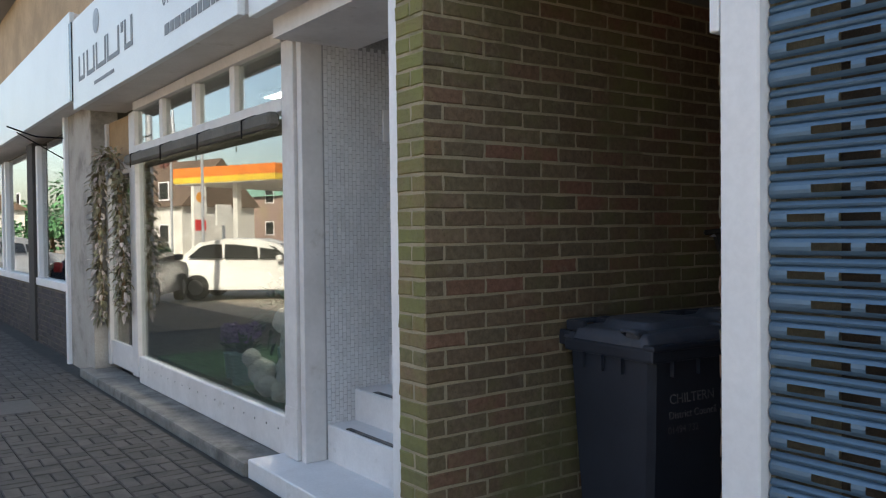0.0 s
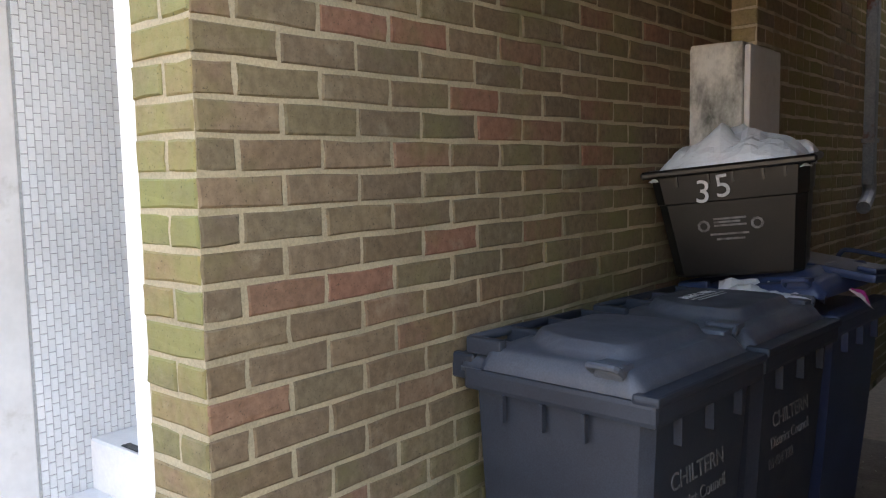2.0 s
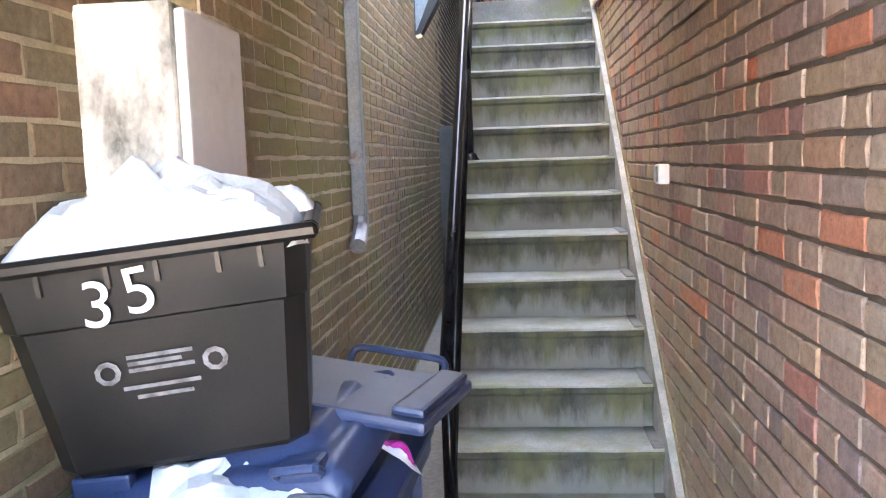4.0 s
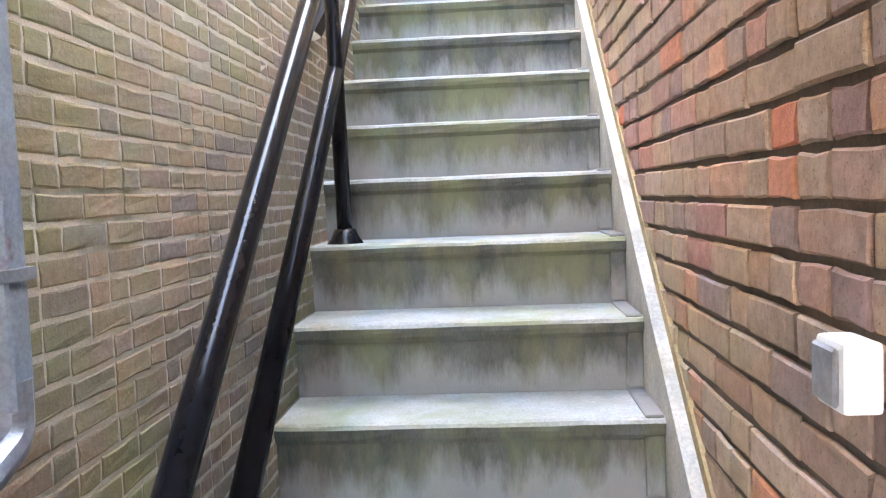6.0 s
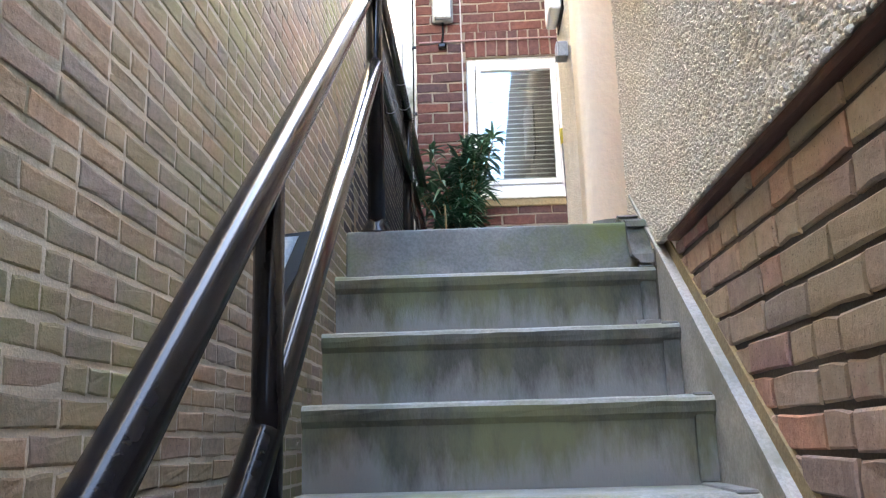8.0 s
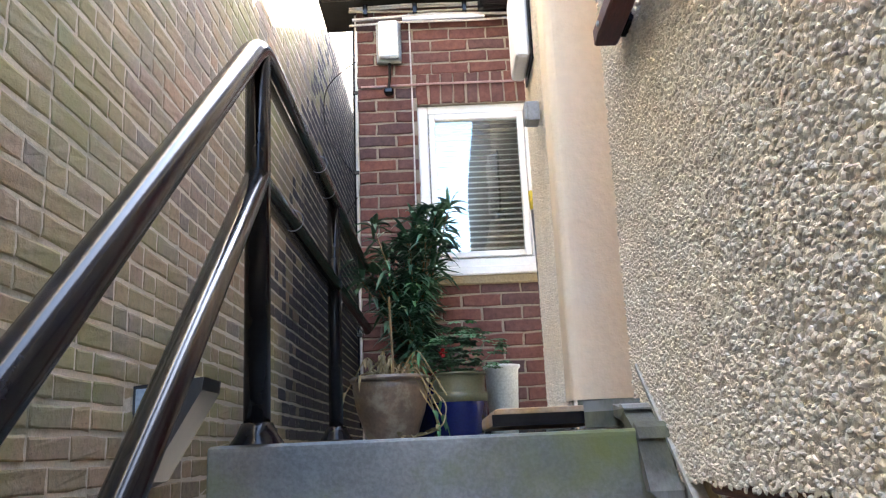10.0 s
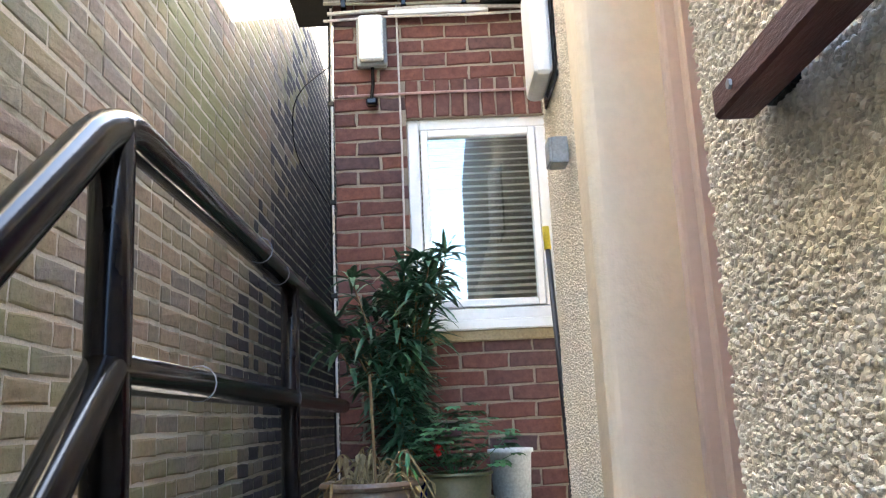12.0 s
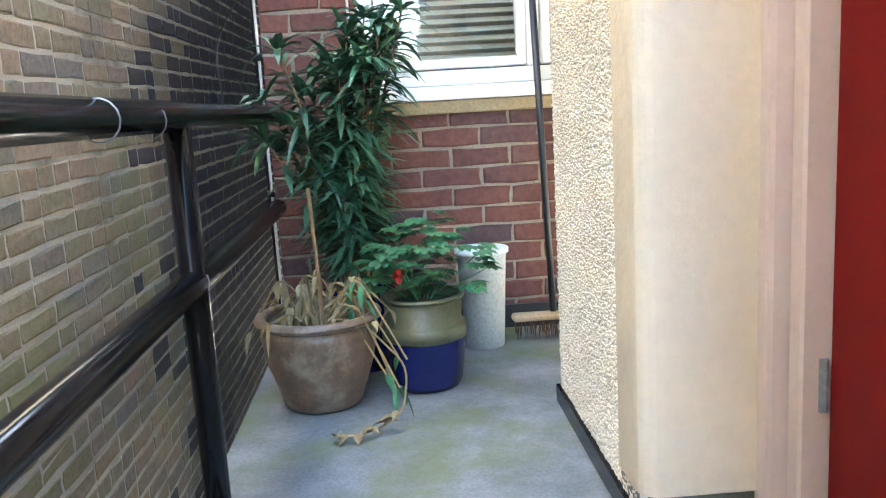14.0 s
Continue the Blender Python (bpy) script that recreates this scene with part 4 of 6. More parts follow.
def shop_window():
    w = thing("window_2", "white framed florist window with four top lights and a rolled blind", "window")
    w["kind"] = "structure"
    x0, x1 = -5.17, -1.852
    f = lambda n, *b, mt=M_WHITE_OLD, bev=0.005, lab="": part(n, box(*b, bev), mt, w, lab)
    f("window_frame", x0, SY - 0.03, 0.078, x1, SY + 0.05, 0.335, bev=0.008)
    f("window_frame", x0 - 0.07, SY - 0.04, 0.13, x0, SY + 0.06, 2.66)
    f("window_frame", x0, SY - 0.05, 2.24, x1, SY + 0.05, 2.325)
    f("window_frame", x0, SY - 0.05, 2.66, x1, SY + 0.05, 2.74)
    f("blind_case", x0, SY - 0.14, 2.14, x1, SY - 0.055, 2.235, mt=M_AWN, bev=0.02, lab="grey rolled blind under the transom")
    for x in (-4.35, -3.5, -2.7):
        f("mullion", x - 0.045, SY - 0.035, 2.325, x + 0.045, SY + 0.045, 2.66)
    for x in (-4.9, -4.0, -3.1, -2.25):
        part("bracket", tube([(x, SY - 0.15, 2.10), (x, SY - 0.15, 2.22), (x, SY - 0.05, 2.26)], 0.006, 6), M_BLACK, w)
    k = x0 + 0.12
    while k < x1:
        part("vent_hole", lathe([(0.0, 0.0), (0.008, 0.0)], 8, m=Matrix.Translation((k, SY - 0.0305, 0.24)) @ pose(0, 0, 0, 90, 0, 0)), M_BLACK, w)
        k += 0.19
    g = part("pane", box(x0, SY, 0.335, x1, SY + 0.008, 2.24), GLASS_SHOP, w, "large shop window pane")
    g.visible_shadow = False
    for a, c in ((x0, -4.395), (-4.305, -3.545), (-3.455, -2.745), (-2.655, x1)):
        g = part("pane", box(a, SY, 2.325, c, SY + 0.008, 2.66), GLASS_SHOP, w, "top light pane")
        g.visible_shadow = False


M_AWN = mat("grey_blind_cloth", (0.16, 0.15, 0.13), None, 4, 0.9, 0.2)
GLASS_SHOP = glass_mat("shop_glass", (0.80, 0.84, 0.82), f0=0.09)
shop_window()
structure("sill_pavement", box(-6.5, -0.04, -0.06, -1.94, 0.30, 0.075, 0.02, seg=2), mat("grimy_kerb_concrete", (0.25, 0.235, 0.21), (0.15, 0.14, 0.125), 5, 0.9, 0.5, c3=(0.09, 0.085, 0.075), c3_scale=4), "worn concrete kerb under the shop window")


def shop_door():
    d = thing("door_2", "white glazed shop door hung with a flower garland", "door")
    d["kind"] = "structure"
    part("frame", box(-5.40, SY - 0.03, 0.12, -5.245, SY + 0.06, 2.66, 0.005), M_WHITE_OLD, d)
    part("frame", box(-6.34, SY - 0.03, 0.12, -6.26, SY + 0.06, 2.66, 0.005), M_WHITE_OLD, d)
    part("bottom_rail", box(-6.26, SY - 0.01, 0.13, -5.40, SY + 0.04, 0.38, 0.005), M_WHITE_OLD, d)
    part("top_rail", box(-6.26, SY - 0.01, 2.10, -5.40, SY + 0.04, 2.22, 0.005), M_WHITE_OLD, d)
    part("top_panel", box(-6.26, SY, 2.22, -5.40, SY + 0.03, 2.66), mat("tan_board", (0.42, 0.26, 0.12), None, 3, 0.8, 0.1), d, "tan board over the door")
    g = part("pane", box(-6.26, SY + 0.01, 0.38, -5.40, SY + 0.016, 2.10), GLASS_SHOP, d, "door pane")
    g.visible_shadow = False


shop_door()
structure("pier_shop", box(-7.45, 0.08, -0.06, -6.34, 0.36, 2.9, 0.01), mat("grimy_stone", (0.42, 0.39, 0.35), (0.34, 0.31, 0.27), 3, 0.9, 0.3, c3=(0.2, 0.18, 0.16), c3_scale=3), "grimy pale pier between the shops")
structure("pier_shop_edge", box(-7.55, 0.04, -0.06, -7.452, 0.36, 2.9, 0.006), M_WHITE, "white pilaster edge")


def next_shop():
    w = thing("window_3", "white framed window of the next shop over dark brick", "window")
    w["kind"] = "structure"
    part("window_frame", box(-15.0, 0.12, 0.80, -7.56, 0.30, 0.90, 0.006), M_WHITE, w)
    for x in (-7.68, -9.9, -10.5, -12.9, -13.3):
        part("mullion", box(x - 0.06, 0.14, 0.90, x + 0.06, 0.28, 2.75, 0.005), M_WHITE, w)
    g = part("pane", box(-15.0, 0.20, 0.90, -7.56, 0.206, 2.75), GLASS_SHOP, w)
    g.visible_shadow = False
    part("pillar", box(-10.42, 0.10, 0.0, -9.98, 0.32, 2.8), M_BRICK_S, w)


next_shop()
wall_next = structure("wall_next_shop", box(-15.9, 0.14, -0.1, -7.56, 0.36, 0.80), M_MORTAR_R, "dark brick base below the next shop window")
brick_face(wall_next, M_BRICK_S, (-15.9, 0.14, -0.05), (1, 0, 0), (0, -1, 0), 8.34, 0.0, 0.84, seed=12)
M_SIGN = mat("white_sign_panel", (0.70, 0.74, 0.76), (0.66, 0.70, 0.72), 1.5, 0.35, 0.02, grain=0.1)


def sign_board(name, x0, x1, z0, z1, y0, label):
    t = thing(name, label, "shop sign")
    part("panel", box(x0, y0, z0, x1, y0 + 0.05, z1, 0.004), M_SIGN, t)
    part("box", box(x0 + 0.005, y0 + 0.051, z0 + 0.01, x1 - 0.005, 0.35, z1 - 0.01), M_WHITE_OLD, t)
    return t


sb = sign_board("fascia_sign", -6.0, -1.66, 2.74, 3.62, -0.15, "white shop fascia sign with a grey name and small text lines")
M_INK = mat("grey_sign_ink", (0.22, 0.25, 0.28), None, 5, 0.6, 0.0)
# The name is drawn as plain strokes of its size.
for k, wd in enumerate((0.24, 0.30, 0.36, 0.40, 0.06, 0.24)):
    x = -5.72 + (0, 0.34, 0.70, 1.10, 1.56, 1.66)[k]
    part("mark", box(x, -0.154, 2.98 if k != 4 else 3.14, x + wd, -0.1505, 3.02 if k != 4 else 3.22), M_INK, sb)
    if k != 4:
        part("mark", box(x, -0.154, 3.02, x + 0.045, -0.1505, 3.22), M_INK, sb)
        part("mark", box(x + wd - 0.05, -0.154, 3.02, x + wd, -0.1505, 3.22), M_INK, sb)
part("mark", box(-5.1, -0.154, 2.86, -4.4, -0.1505, 2.89), M_INK, sb)
part("emblem", lathe([(0.0, 0.004), (0.11, 0.004), (0.11, 0.0)], 20, m=Matrix.Translation((-5.0, -0.1505, 3.42)) @ pose(0, 0, 0, 90, 0, 0)), mat("pale_blue_ink", (0.40, 0.47, 0.54), None, 4, 0.6, 0), sb)


def text(name, body, size, m, material, parent):
    cu = bpy.data.curves.new(name, "FONT")
    cu.body, cu.size, cu.extrude = body, size, 0.0008
    cu.materials.append(material)
    tmp = bpy.data.objects.new(name, cu)
    me = bpy.data.meshes.new_from_object(tmp)
    bpy.data.objects.remove(tmp)
    ob = new(name, me)
    ob.parent = parent
    ob.matrix_local = m
    return ob


text("phone_number", "01494 721627", 0.17, Matrix.Translation((-3.05, -0.152, 3.10)) @ pose(0, 0, 0, 90, 0, 0), M_INK, sb)
for zz, x, n, h in ((2.885, -3.0, 11, 0.075), (3.38, -3.4, 9, 0.10)):
    for k in range(n):
        w = (0.10, 0.07, 0.12, 0.06, 0.09)[k % 5]
        part("text_line", box(x, -0.154, zz, x + w, -0.1505, zz + h), M_INK, sb)
        x += w + 0.025
sign_board("fascia_sign", -15.0, -6.12, 2.85, 3.75, -0.15, "pale blue-white fascia sign of the next shop")
sign_board("fascia_sign", -1.62, -0.30, 2.72, 3.5, -0.10, "white fascia over the doorway")
structure("fascia_end", box(-6.115, -0.16, 2.84, -6.005, 0.34, 3.62), M_BLACK, "black edge between two shop signs")
br = thing("hanging_bracket", "black wrought iron bracket beside the pier", "bracket")
part("arm", tube(rounded([(-7.5, 0.04, 2.62), (-7.5, -0.25, 2.62), (-7.5, -0.55, 2.72)], 0.05), 0.01, 6), M_BLACK, br)
part("brace", tube([(-7.5, 0.04, 2.38), (-7.5, -0.45, 2.66)], 0.008, 6), M_BLACK, br)
cable = thing("loose_cable", "loop of black cable under the doorway fascia", "cable")
part("wire", tube(rounded([(-0.62, -0.09, 2.74), (-0.48, -0.10, 2.60), (-0.33, -0.10, 2.58), (-0.26, -0.03, 2.70), (-0.24, -0.03, 2.80)], 0.05), 0.008, 6), M_BLACK, cable)


# ---- shop display ----
def shop_lamp(x, y):
    t = thing("ceiling_lamp", "glowing white panel lamp on the shop ceiling", "lamp", (x, y, 2.84), 0, "lamps on the shop ceiling")
    part("frame", box(-0.32, -0.32, -0.03, 0.32, 0.32, 0.0, 0.005), M_WHITE, t)
    glow = bpy.data.materials.new("lit_diffuser")
    glow.use_nodes = True
    e = glow.node_tree.nodes["Principled BSDF"]
    e.inputs["Emission Color"].default_value, e.inputs["Emission Strength"].default_value = (1.0, 0.95, 0.86, 1), 13.0
    part("diffuser", box(-0.28, -0.28, -0.035, 0.28, 0.28, -0.0305), glow, t, "lit diffuser")


for lx, ly in ((-2.6, 1.4), (-4.4, 1.6), (-2.9, 3.2), (-5.6, 3.0)):
    shop_lamp(lx, ly)

M_TURF = mat("green_artificial_turf", (0.02, 0.10, 0.035), (0.015, 0.07, 0.025), 20, 0.95, 0.8, fine=200)
structure("display_turf", box(-5.1, 0.37, 0.302, -1.86, 1.6, 0.33), M_TURF, "green artificial turf in the shop window")
M_TEAL = mat("pale_teal_bucket", (0.30, 0.52, 0.48), None, 4, 0.5, 0.0)
M_WOOL = mat("white_fluffy_wool", (0.78, 0.78, 0.74), (0.68, 0.68, 0.66), 30, 0.95, 1.0, fine=80, dist=0.02)
M_LEAF = mat("dark_green_leaf", (0.04, 0.11, 0.055), (0.06, 0.15, 0.075), 8, 0.45, 0.1, vary=0.35)
M_LEAF2 = mat("fresh_green_leaf", (0.05, 0.16, 0.06), (0.07, 0.20, 0.08), 8, 0.55, 0.1, vary=0.3)
M_DRY = mat("withered_straw_leaf", (0.33, 0.25, 0.12), (0.24, 0.17, 0.08), 10, 0.8, 0.1, vary=0.3)
M_PURPLE = mat("purple_petals", (0.16, 0.10, 0.26), (0.24, 0.16, 0.34), 20, 0.8, 0.0, vary=0.3)
M_STEM = mat("brown_cane", (0.30, 0.19, 0.09), (0.20, 0.12, 0.06), 10, 0.7, 0.1)


def leaf_mesh(specs, curl=0.3):
    """Leaves as folded blades: (base, direction, length, width, droop, up)."""
    verts, faces = [], []
    for base, d, ln, wd, droop in specs:
        b, d = Vector(base), Vector(d).normalized()
        side = d.cross(Vector((0, 0, 1)))
        if side.length < 0.05:
            side = Vector((1, 0, 0))
        side.normalize()
        k = len(verts)
        rows = 5
        for i in range(rows):
            u = i / (rows - 1)
            c = b + d * ln * u + Vector((0, 0, -droop * ln * u * u))
            w = wd * (0.25, 0.85, 1.0, 0.7, 0.04)[i]
            up = side.cross(d).normalized() * w * curl
            verts += [tuple(c - side * w + up), tuple(c), tuple(c + side * w + up)]
        for i in range(rows - 1):
            a = k + 3 * i
            faces += [(a, a + 1, a + 4, a + 3), (a + 1, a + 2, a + 5, a + 4)]
    me = bpy.data.meshes.new("leaves")
    me.from_pydata(verts, [], faces)
    return me


def leaves(parent, specs, material, name="leaves", label="", curl=0.3):
    me = leaf_mesh(specs, curl)
    me.materials.append(material)
    ob = new(name, me)
    ob.parent = parent
    if label:
        ob["label"] = label
    return ob


def blob(c, r, rng, bm=None, rough=0.15, squash=1.0):
    own = bm or bmesh.new()
    tmp = bmesh.new()
    bmesh.ops.create_icosphere(tmp, subdivisions=3, radius=1)
    off = rng.uniform(0, 50)
    for v in tmp.verts:
        n = noise.noise(v.co * 3 + Vector((off, 0, 0))) * rough + noise.noise(v.co * 9 + Vector((0, off, 0))) * rough * 0.6
        v.co = Vector(c) + v.co * r * (1 + n) * Vector((1, 1, squash)).length / 1.732
    return join(own, tmp)


def flower_bucket(at, r, h, petals, seed):
    rng = random.Random(seed)
    t = thing("flower_bucket", "pale teal metal bucket of purple flowers on the turf", "bucket", at, 0, "flower buckets in the shop window")
    part("bucket", lathe([(0.001, 0), (r * 0.85, 0), (r, h), (r + 0.008, h), (r + 0.008, h - 0.012), (r - 0.01, h - 0.012), (r * 0.8, 0.05)], 20), M_TEAL, t, smooth=True)
    specs = []
    for k in range(60):
        a, e = rng.uniform(0, 6.3), rng.uniform(0.4, 1.4)
        specs.append(((0.4 * r * math.cos(a), 0.4 * r * math.sin(a), h), (math.cos(a) * math.cos(e), math.sin(a) * math.cos(e), math.sin(e)), rng.uniform(0.12, 0.26), 0.012, 0.2))
    leaves(t, specs, M_LEAF)
    specs = []
    for k in range(5):
        a = k * 1.257
        c = Vector((r * 0.75 * math.cos(a), r * 0.75 * math.sin(a), h + 0.14 + 0.03 * (k % 2)))
        for j in range(80):
            d = Vector((rng.gauss(0, 1), rng.gauss(0, 1), rng.gauss(0, 1))).normalized()
            specs.append((c + d * 0.045, d + Vector((rng.uniform(-1, 1), rng.uniform(-1, 1), rng.uniform(-1, 1))) * 0.5, 0.028, 0.011, 0.1))
    leaves(t, specs, petals, "blooms", "purple flower heads")


flower_bucket((-3.18, 0.47, 0.33), 0.11, 0.24, M_PURPLE, 4)
flower_bucket((-3.52, 0.53, 0.33), 0.09, 0.20, M_PURPLE, 5)


def wool_animal(at, parts_, seed, turn=0):
    rng = random.Random(seed)
    bm = bmesh.new()
    for c, r in parts_:
        blob(c, r, rng, bm)
    ob = mesh_ob("woolly_sheep", bm, M_WOOL, None, True)
    ob.matrix_world = pose(*at, 0, 0, turn)
    tagged(ob, "white woolly toy sheep on the turf of the shop window", "toy", "toy sheep in the shop window")


wool_animal((-2.30, 0.53, 0.33), [((0, 0, 0.20), 0.17), ((0.02, 0, 0.42), 0.13), ((-0.06, -0.12, 0.07), 0.08), ((0.1, -0.1, 0.07), 0.08), ((0.05, -0.1, 0.50), 0.07)], 1)
wool_animal((-2.62, 0.70, 0.33), [((0, 0, 0.35), 0.17), ((-0.02, -0.12, 0.52), 0.10), ((0, 0, 0.1), 0.12), ((0.1, -0.15, 0.55), 0.05)], 2)
wool_animal((-2.82, 0.46, 0.33), [((0, 0, 0.14), 0.10), ((-0.05, -0.06, 0.24), 0.07), ((0, 0, 0.05), 0.06)], 3)
wool_animal((-2.60, 0.41, 0.33), [((0, 0, 0.07), 0.075), ((-0.05, -0.04, 0.13), 0.05)], 4)


def display_plant():
    rng = random.Random(9)
    t = thing("pot_plant", "bushy dark green shrub behind the flower buckets", "plant", (-3.35, 0.98, 0.33))
    part("pot", lathe([(0.001, 0), (0.12, 0), (0.15, 0.22), (0.14, 0.22), (0.13, 0.18)], 18), M_TEAL, t)
    specs = []
    for k in range(420):
        d = Vector((rng.gauss(0, 1), rng.gauss(0, 1), rng.gauss(0.2, 0.8))).normalized()
        c = Vector((0, 0, 0.55)) + d * rng.uniform(0.1, 0.34)
        specs.append((c, d + Vector((rng.gauss(0, 0.5), rng.gauss(0, 0.5), 0.2)), rng.uniform(0.06, 0.12), 0.018, 0.3))
    leaves(t, specs, M_LEAF)
    part("stem", tube([(0, 0, 0.2), (0, 0, 0.6)], 0.015, 6), M_STEM, t)


display_plant()


def garland():
    rng = random.Random(21)
    t = thing("flower_garland", "dried leaf and pale flower garland draped round the shop door", "garland")
    path = [(-6.30, 0.16, 0.62), (-6.28, 0.14, 1.4), (-6.25, 0.13, 2.1), (-5.85, 0.11, 2.30), (-5.42, 0.12, 2.22), (-5.36, 0.13, 1.5), (-5.36, 0.14, 0.75)]
    part("core", tube(rounded(path, 0.12), 0.02, 6), M_STEM, t)
    pts = [Vector(p) for p in rounded(path, 0.12)]
    green, pale = [], []
    for a, b in zip(pts, pts[1:]):
        for k in range(int((b - a).length * 330)):
            c = a.lerp(b, rng.random())
            d = Vector((rng.gauss(0, 1), rng.gauss(-0.4, 0.7), rng.gauss(-0.2, 1))).normalized()
            spec = (c + d * rng.uniform(0, 0.10), d, rng.uniform(0.05, 0.09), rng.uniform(0.012, 0.024), 0.4)
            (pale if rng.random() < 0.38 else green).append(spec)
    leaves(t, green, mat("olive_garland_leaf", (0.20, 0.19, 0.11), (0.26, 0.22, 0.13), 9, 0.8, 0.1, vary=0.4), "foliage")
    leaves(t, pale, mat("pale_pink_petals", (0.50, 0.40, 0.36), (0.58, 0.52, 0.46), 12, 0.8, 0.0, vary=0.3), "blossom", "pale pink and cream blossom")


garland()

# ---- alley things ----
np_ = thing("blank_plate", "blank white plate on the mosaic wall of the doorway", "plate")
part("plate", box(-1.614, 0.78, 2.06, -1.60, 1.14, 2.26, 0.004), M_WHITE, np_)

M_PRINT = mat("white_printed_ink", (0.62, 0.63, 0.65), (0.45, 0.46, 0.48), 60, 0.7, 0.0)
M_FADED = mat("worn_print", (0.24, 0.24, 0.25), (0.07, 0.07, 0.075), 45, 0.7, 0.0)
M_GHOST = mat("faded_print", (0.11, 0.11, 0.12), (0.055, 0.055, 0.06), 45, 0.7, 0.0)
M_FILM = mat("crumpled_white_plastic", (0.66, 0.70, 0.74), (0.56, 0.60, 0.65), 6, 0.35, 0.3, fine=25, dist=0.01, grain=0.1)
M_PAPER = mat("white_paper", (0.72, 0.73, 0.75), (0.64, 0.65, 0.68), 6, 0.8, 0.1, grain=0.1)
M_PINK = mat("magenta_print", (0.55, 0.03, 0.32), None, 6, 0.6, 0.0)


def crumple(nx, ny, sx, sy, height, seed, amp=0.02, dome=None):
    """A sheet with creases, lying round the origin."""
    bm = bmesh.new()
    g = []
    for i in range(nx + 1):
        row = []
        for j in range(ny + 1):
            x, y = (i / nx - 0.5) * sx, (j / ny - 0.5) * sy
            r = max(0.0, 1 - (2 * x / sx) ** 2) * max(0.0, 1 - (2 * y / sy) ** 2)
            p = Vector((x * 7, y * 7, seed))
            z = height * r ** 0.6 + amp * (abs(noise.noise(p)) * 2 + abs(noise.noise(p * 2.7)) - 0.6) * (0.3 + r)
            row.append(bm.verts.new((x + 0.2 * amp * noise.noise(p + Vector((9, 0, 0))), y, z)))
        g.append(row)
    for i in range(nx):
        for j in range(ny):
            bm.faces.new((g[i][j], g[i + 1][j], g[i + 1][j + 1], g[i][j + 1]))
    return bm


def recycling_tub():
    m = Matrix.Translation((0.30, 2.12, 1.115)) @ pose(0, 0, 0, 2, -5.5, 12)
    t = thing("recycling_tub", "black plastic recycling tub heaped with white film", "recycling box", m=m)
    bm = bmesh.new()
    rings = []
    for z, hx, hy in ((0.0, 0.215, 0.145), (0.01, 0.22, 0.15), (0.27, 0.25, 0.178), (0.275, 0.256, 0.184), (0.385, 0.268, 0.196), (0.385, 0.255, 0.183), (0.03, 0.21, 0.14)):
        c = 0.035
        ring = [(-hx + c, -hy), (hx - c, -hy), (hx, -hy + c), (hx, hy - c), (hx - c, hy), (-hx + c, hy), (-hx, hy - c), (-hx, -hy + c)]
        rings.append([bm.verts.new((x, y, z)) for x, y in ring])
    for p, q in zip(rings, rings[1:]):
        for k in range(8):
            bm.faces.new((p[k], p[(k + 1) % 8], q[(k + 1) % 8], q[k]))
    bm.faces.new(rings[0][::-1])
    bm.faces.new(rings[-1])
    bmesh.ops.recalc_face_normals(bm, faces=bm.faces)
    part("tub", bm, M_TUB, t)
    bm = bmesh.new()
    for x0, y0, x1, y1 in ((-0.292, -0.222, 0.292, -0.192), (-0.292, 0.192, 0.292, 0.222), (-0.292, -0.19, -0.262, 0.19), (0.262, -0.19, 0.292, 0.19)):
        box(x0, y0, 0.372, x1, y1, 0.40, 0.008, bm=bm)
    part("rim", bm, M_TUB, t)
    for x in (-0.17, -0.06, 0.02, 0.12, 0.19):
        part("rib", box(x - 0.004, -0.203, 0.335, x + 0.004, -0.190, 0.372), M_TUB, t)
    slope = math.degrees(math.atan2(0.028, 0.225))
    face = lambda x, z, off=0.0: Matrix.Translation((x, -0.1505 - 0.028 * z / 0.225 - off, z)) @ pose(0, 0, 0, 90 + slope, 0, 0)
    text("house_number", "3", 0.115, Matrix.Translation((-0.115, -0.198, 0.275)) @ pose(0, 0, 0, 97, 6, 0), M_PRINT, t)
    text("house_number", "5", 0.115, Matrix.Translation((-0.04, -0.198, 0.285)) @ pose(0, 0, 0, 97, -4, 0), M_PRINT, t)
    for x in (-0.115, 0.065):
        part("recycling_mark", lathe([(0.013, 0.001), (0.022, 0.001), (0.022, 0.0)], 9, m=face(x + 0.02, 0.185, 0.001)), M_FADED, t)
    for k, (x0, x1, z) in enumerate(((-0.06, 0.05, 0.205), (-0.06, 0.03, 0.193), (-0.06, 0.05, 0.181), (-0.075, 0.055, 0.150), (-0.055, 0.04, 0.132))):
        bm = box(0, 0, 0, x1 - x0, 0.007, 0.0008)
        bm.transform(face(x0, z, 0.001))
        part("print_line", bm, M_FADED, t)
    bm = crumple(26, 20, 0.54, 0.38, 0.15, 3.1, 0.035)
    bm.transform(Matrix.Translation((0, 0, 0.36)))
    f = tagged(mesh_ob("plastic_film", bm, M_FILM, None, False), "crumpled white plastic film heaped in the tub", "rubbish")
    f.matrix_world = m
    bm = crumple(10, 8, 0.12, 0.10, 0.05, 7.7, 0.03)
    f = tagged(mesh_ob("tissue", bm, M_PAPER), "crumpled white tissue on the rim of the tub", "rubbish")
    f.matrix_world = m @ Matrix.Translation((0.22, 0.06, 0.40))


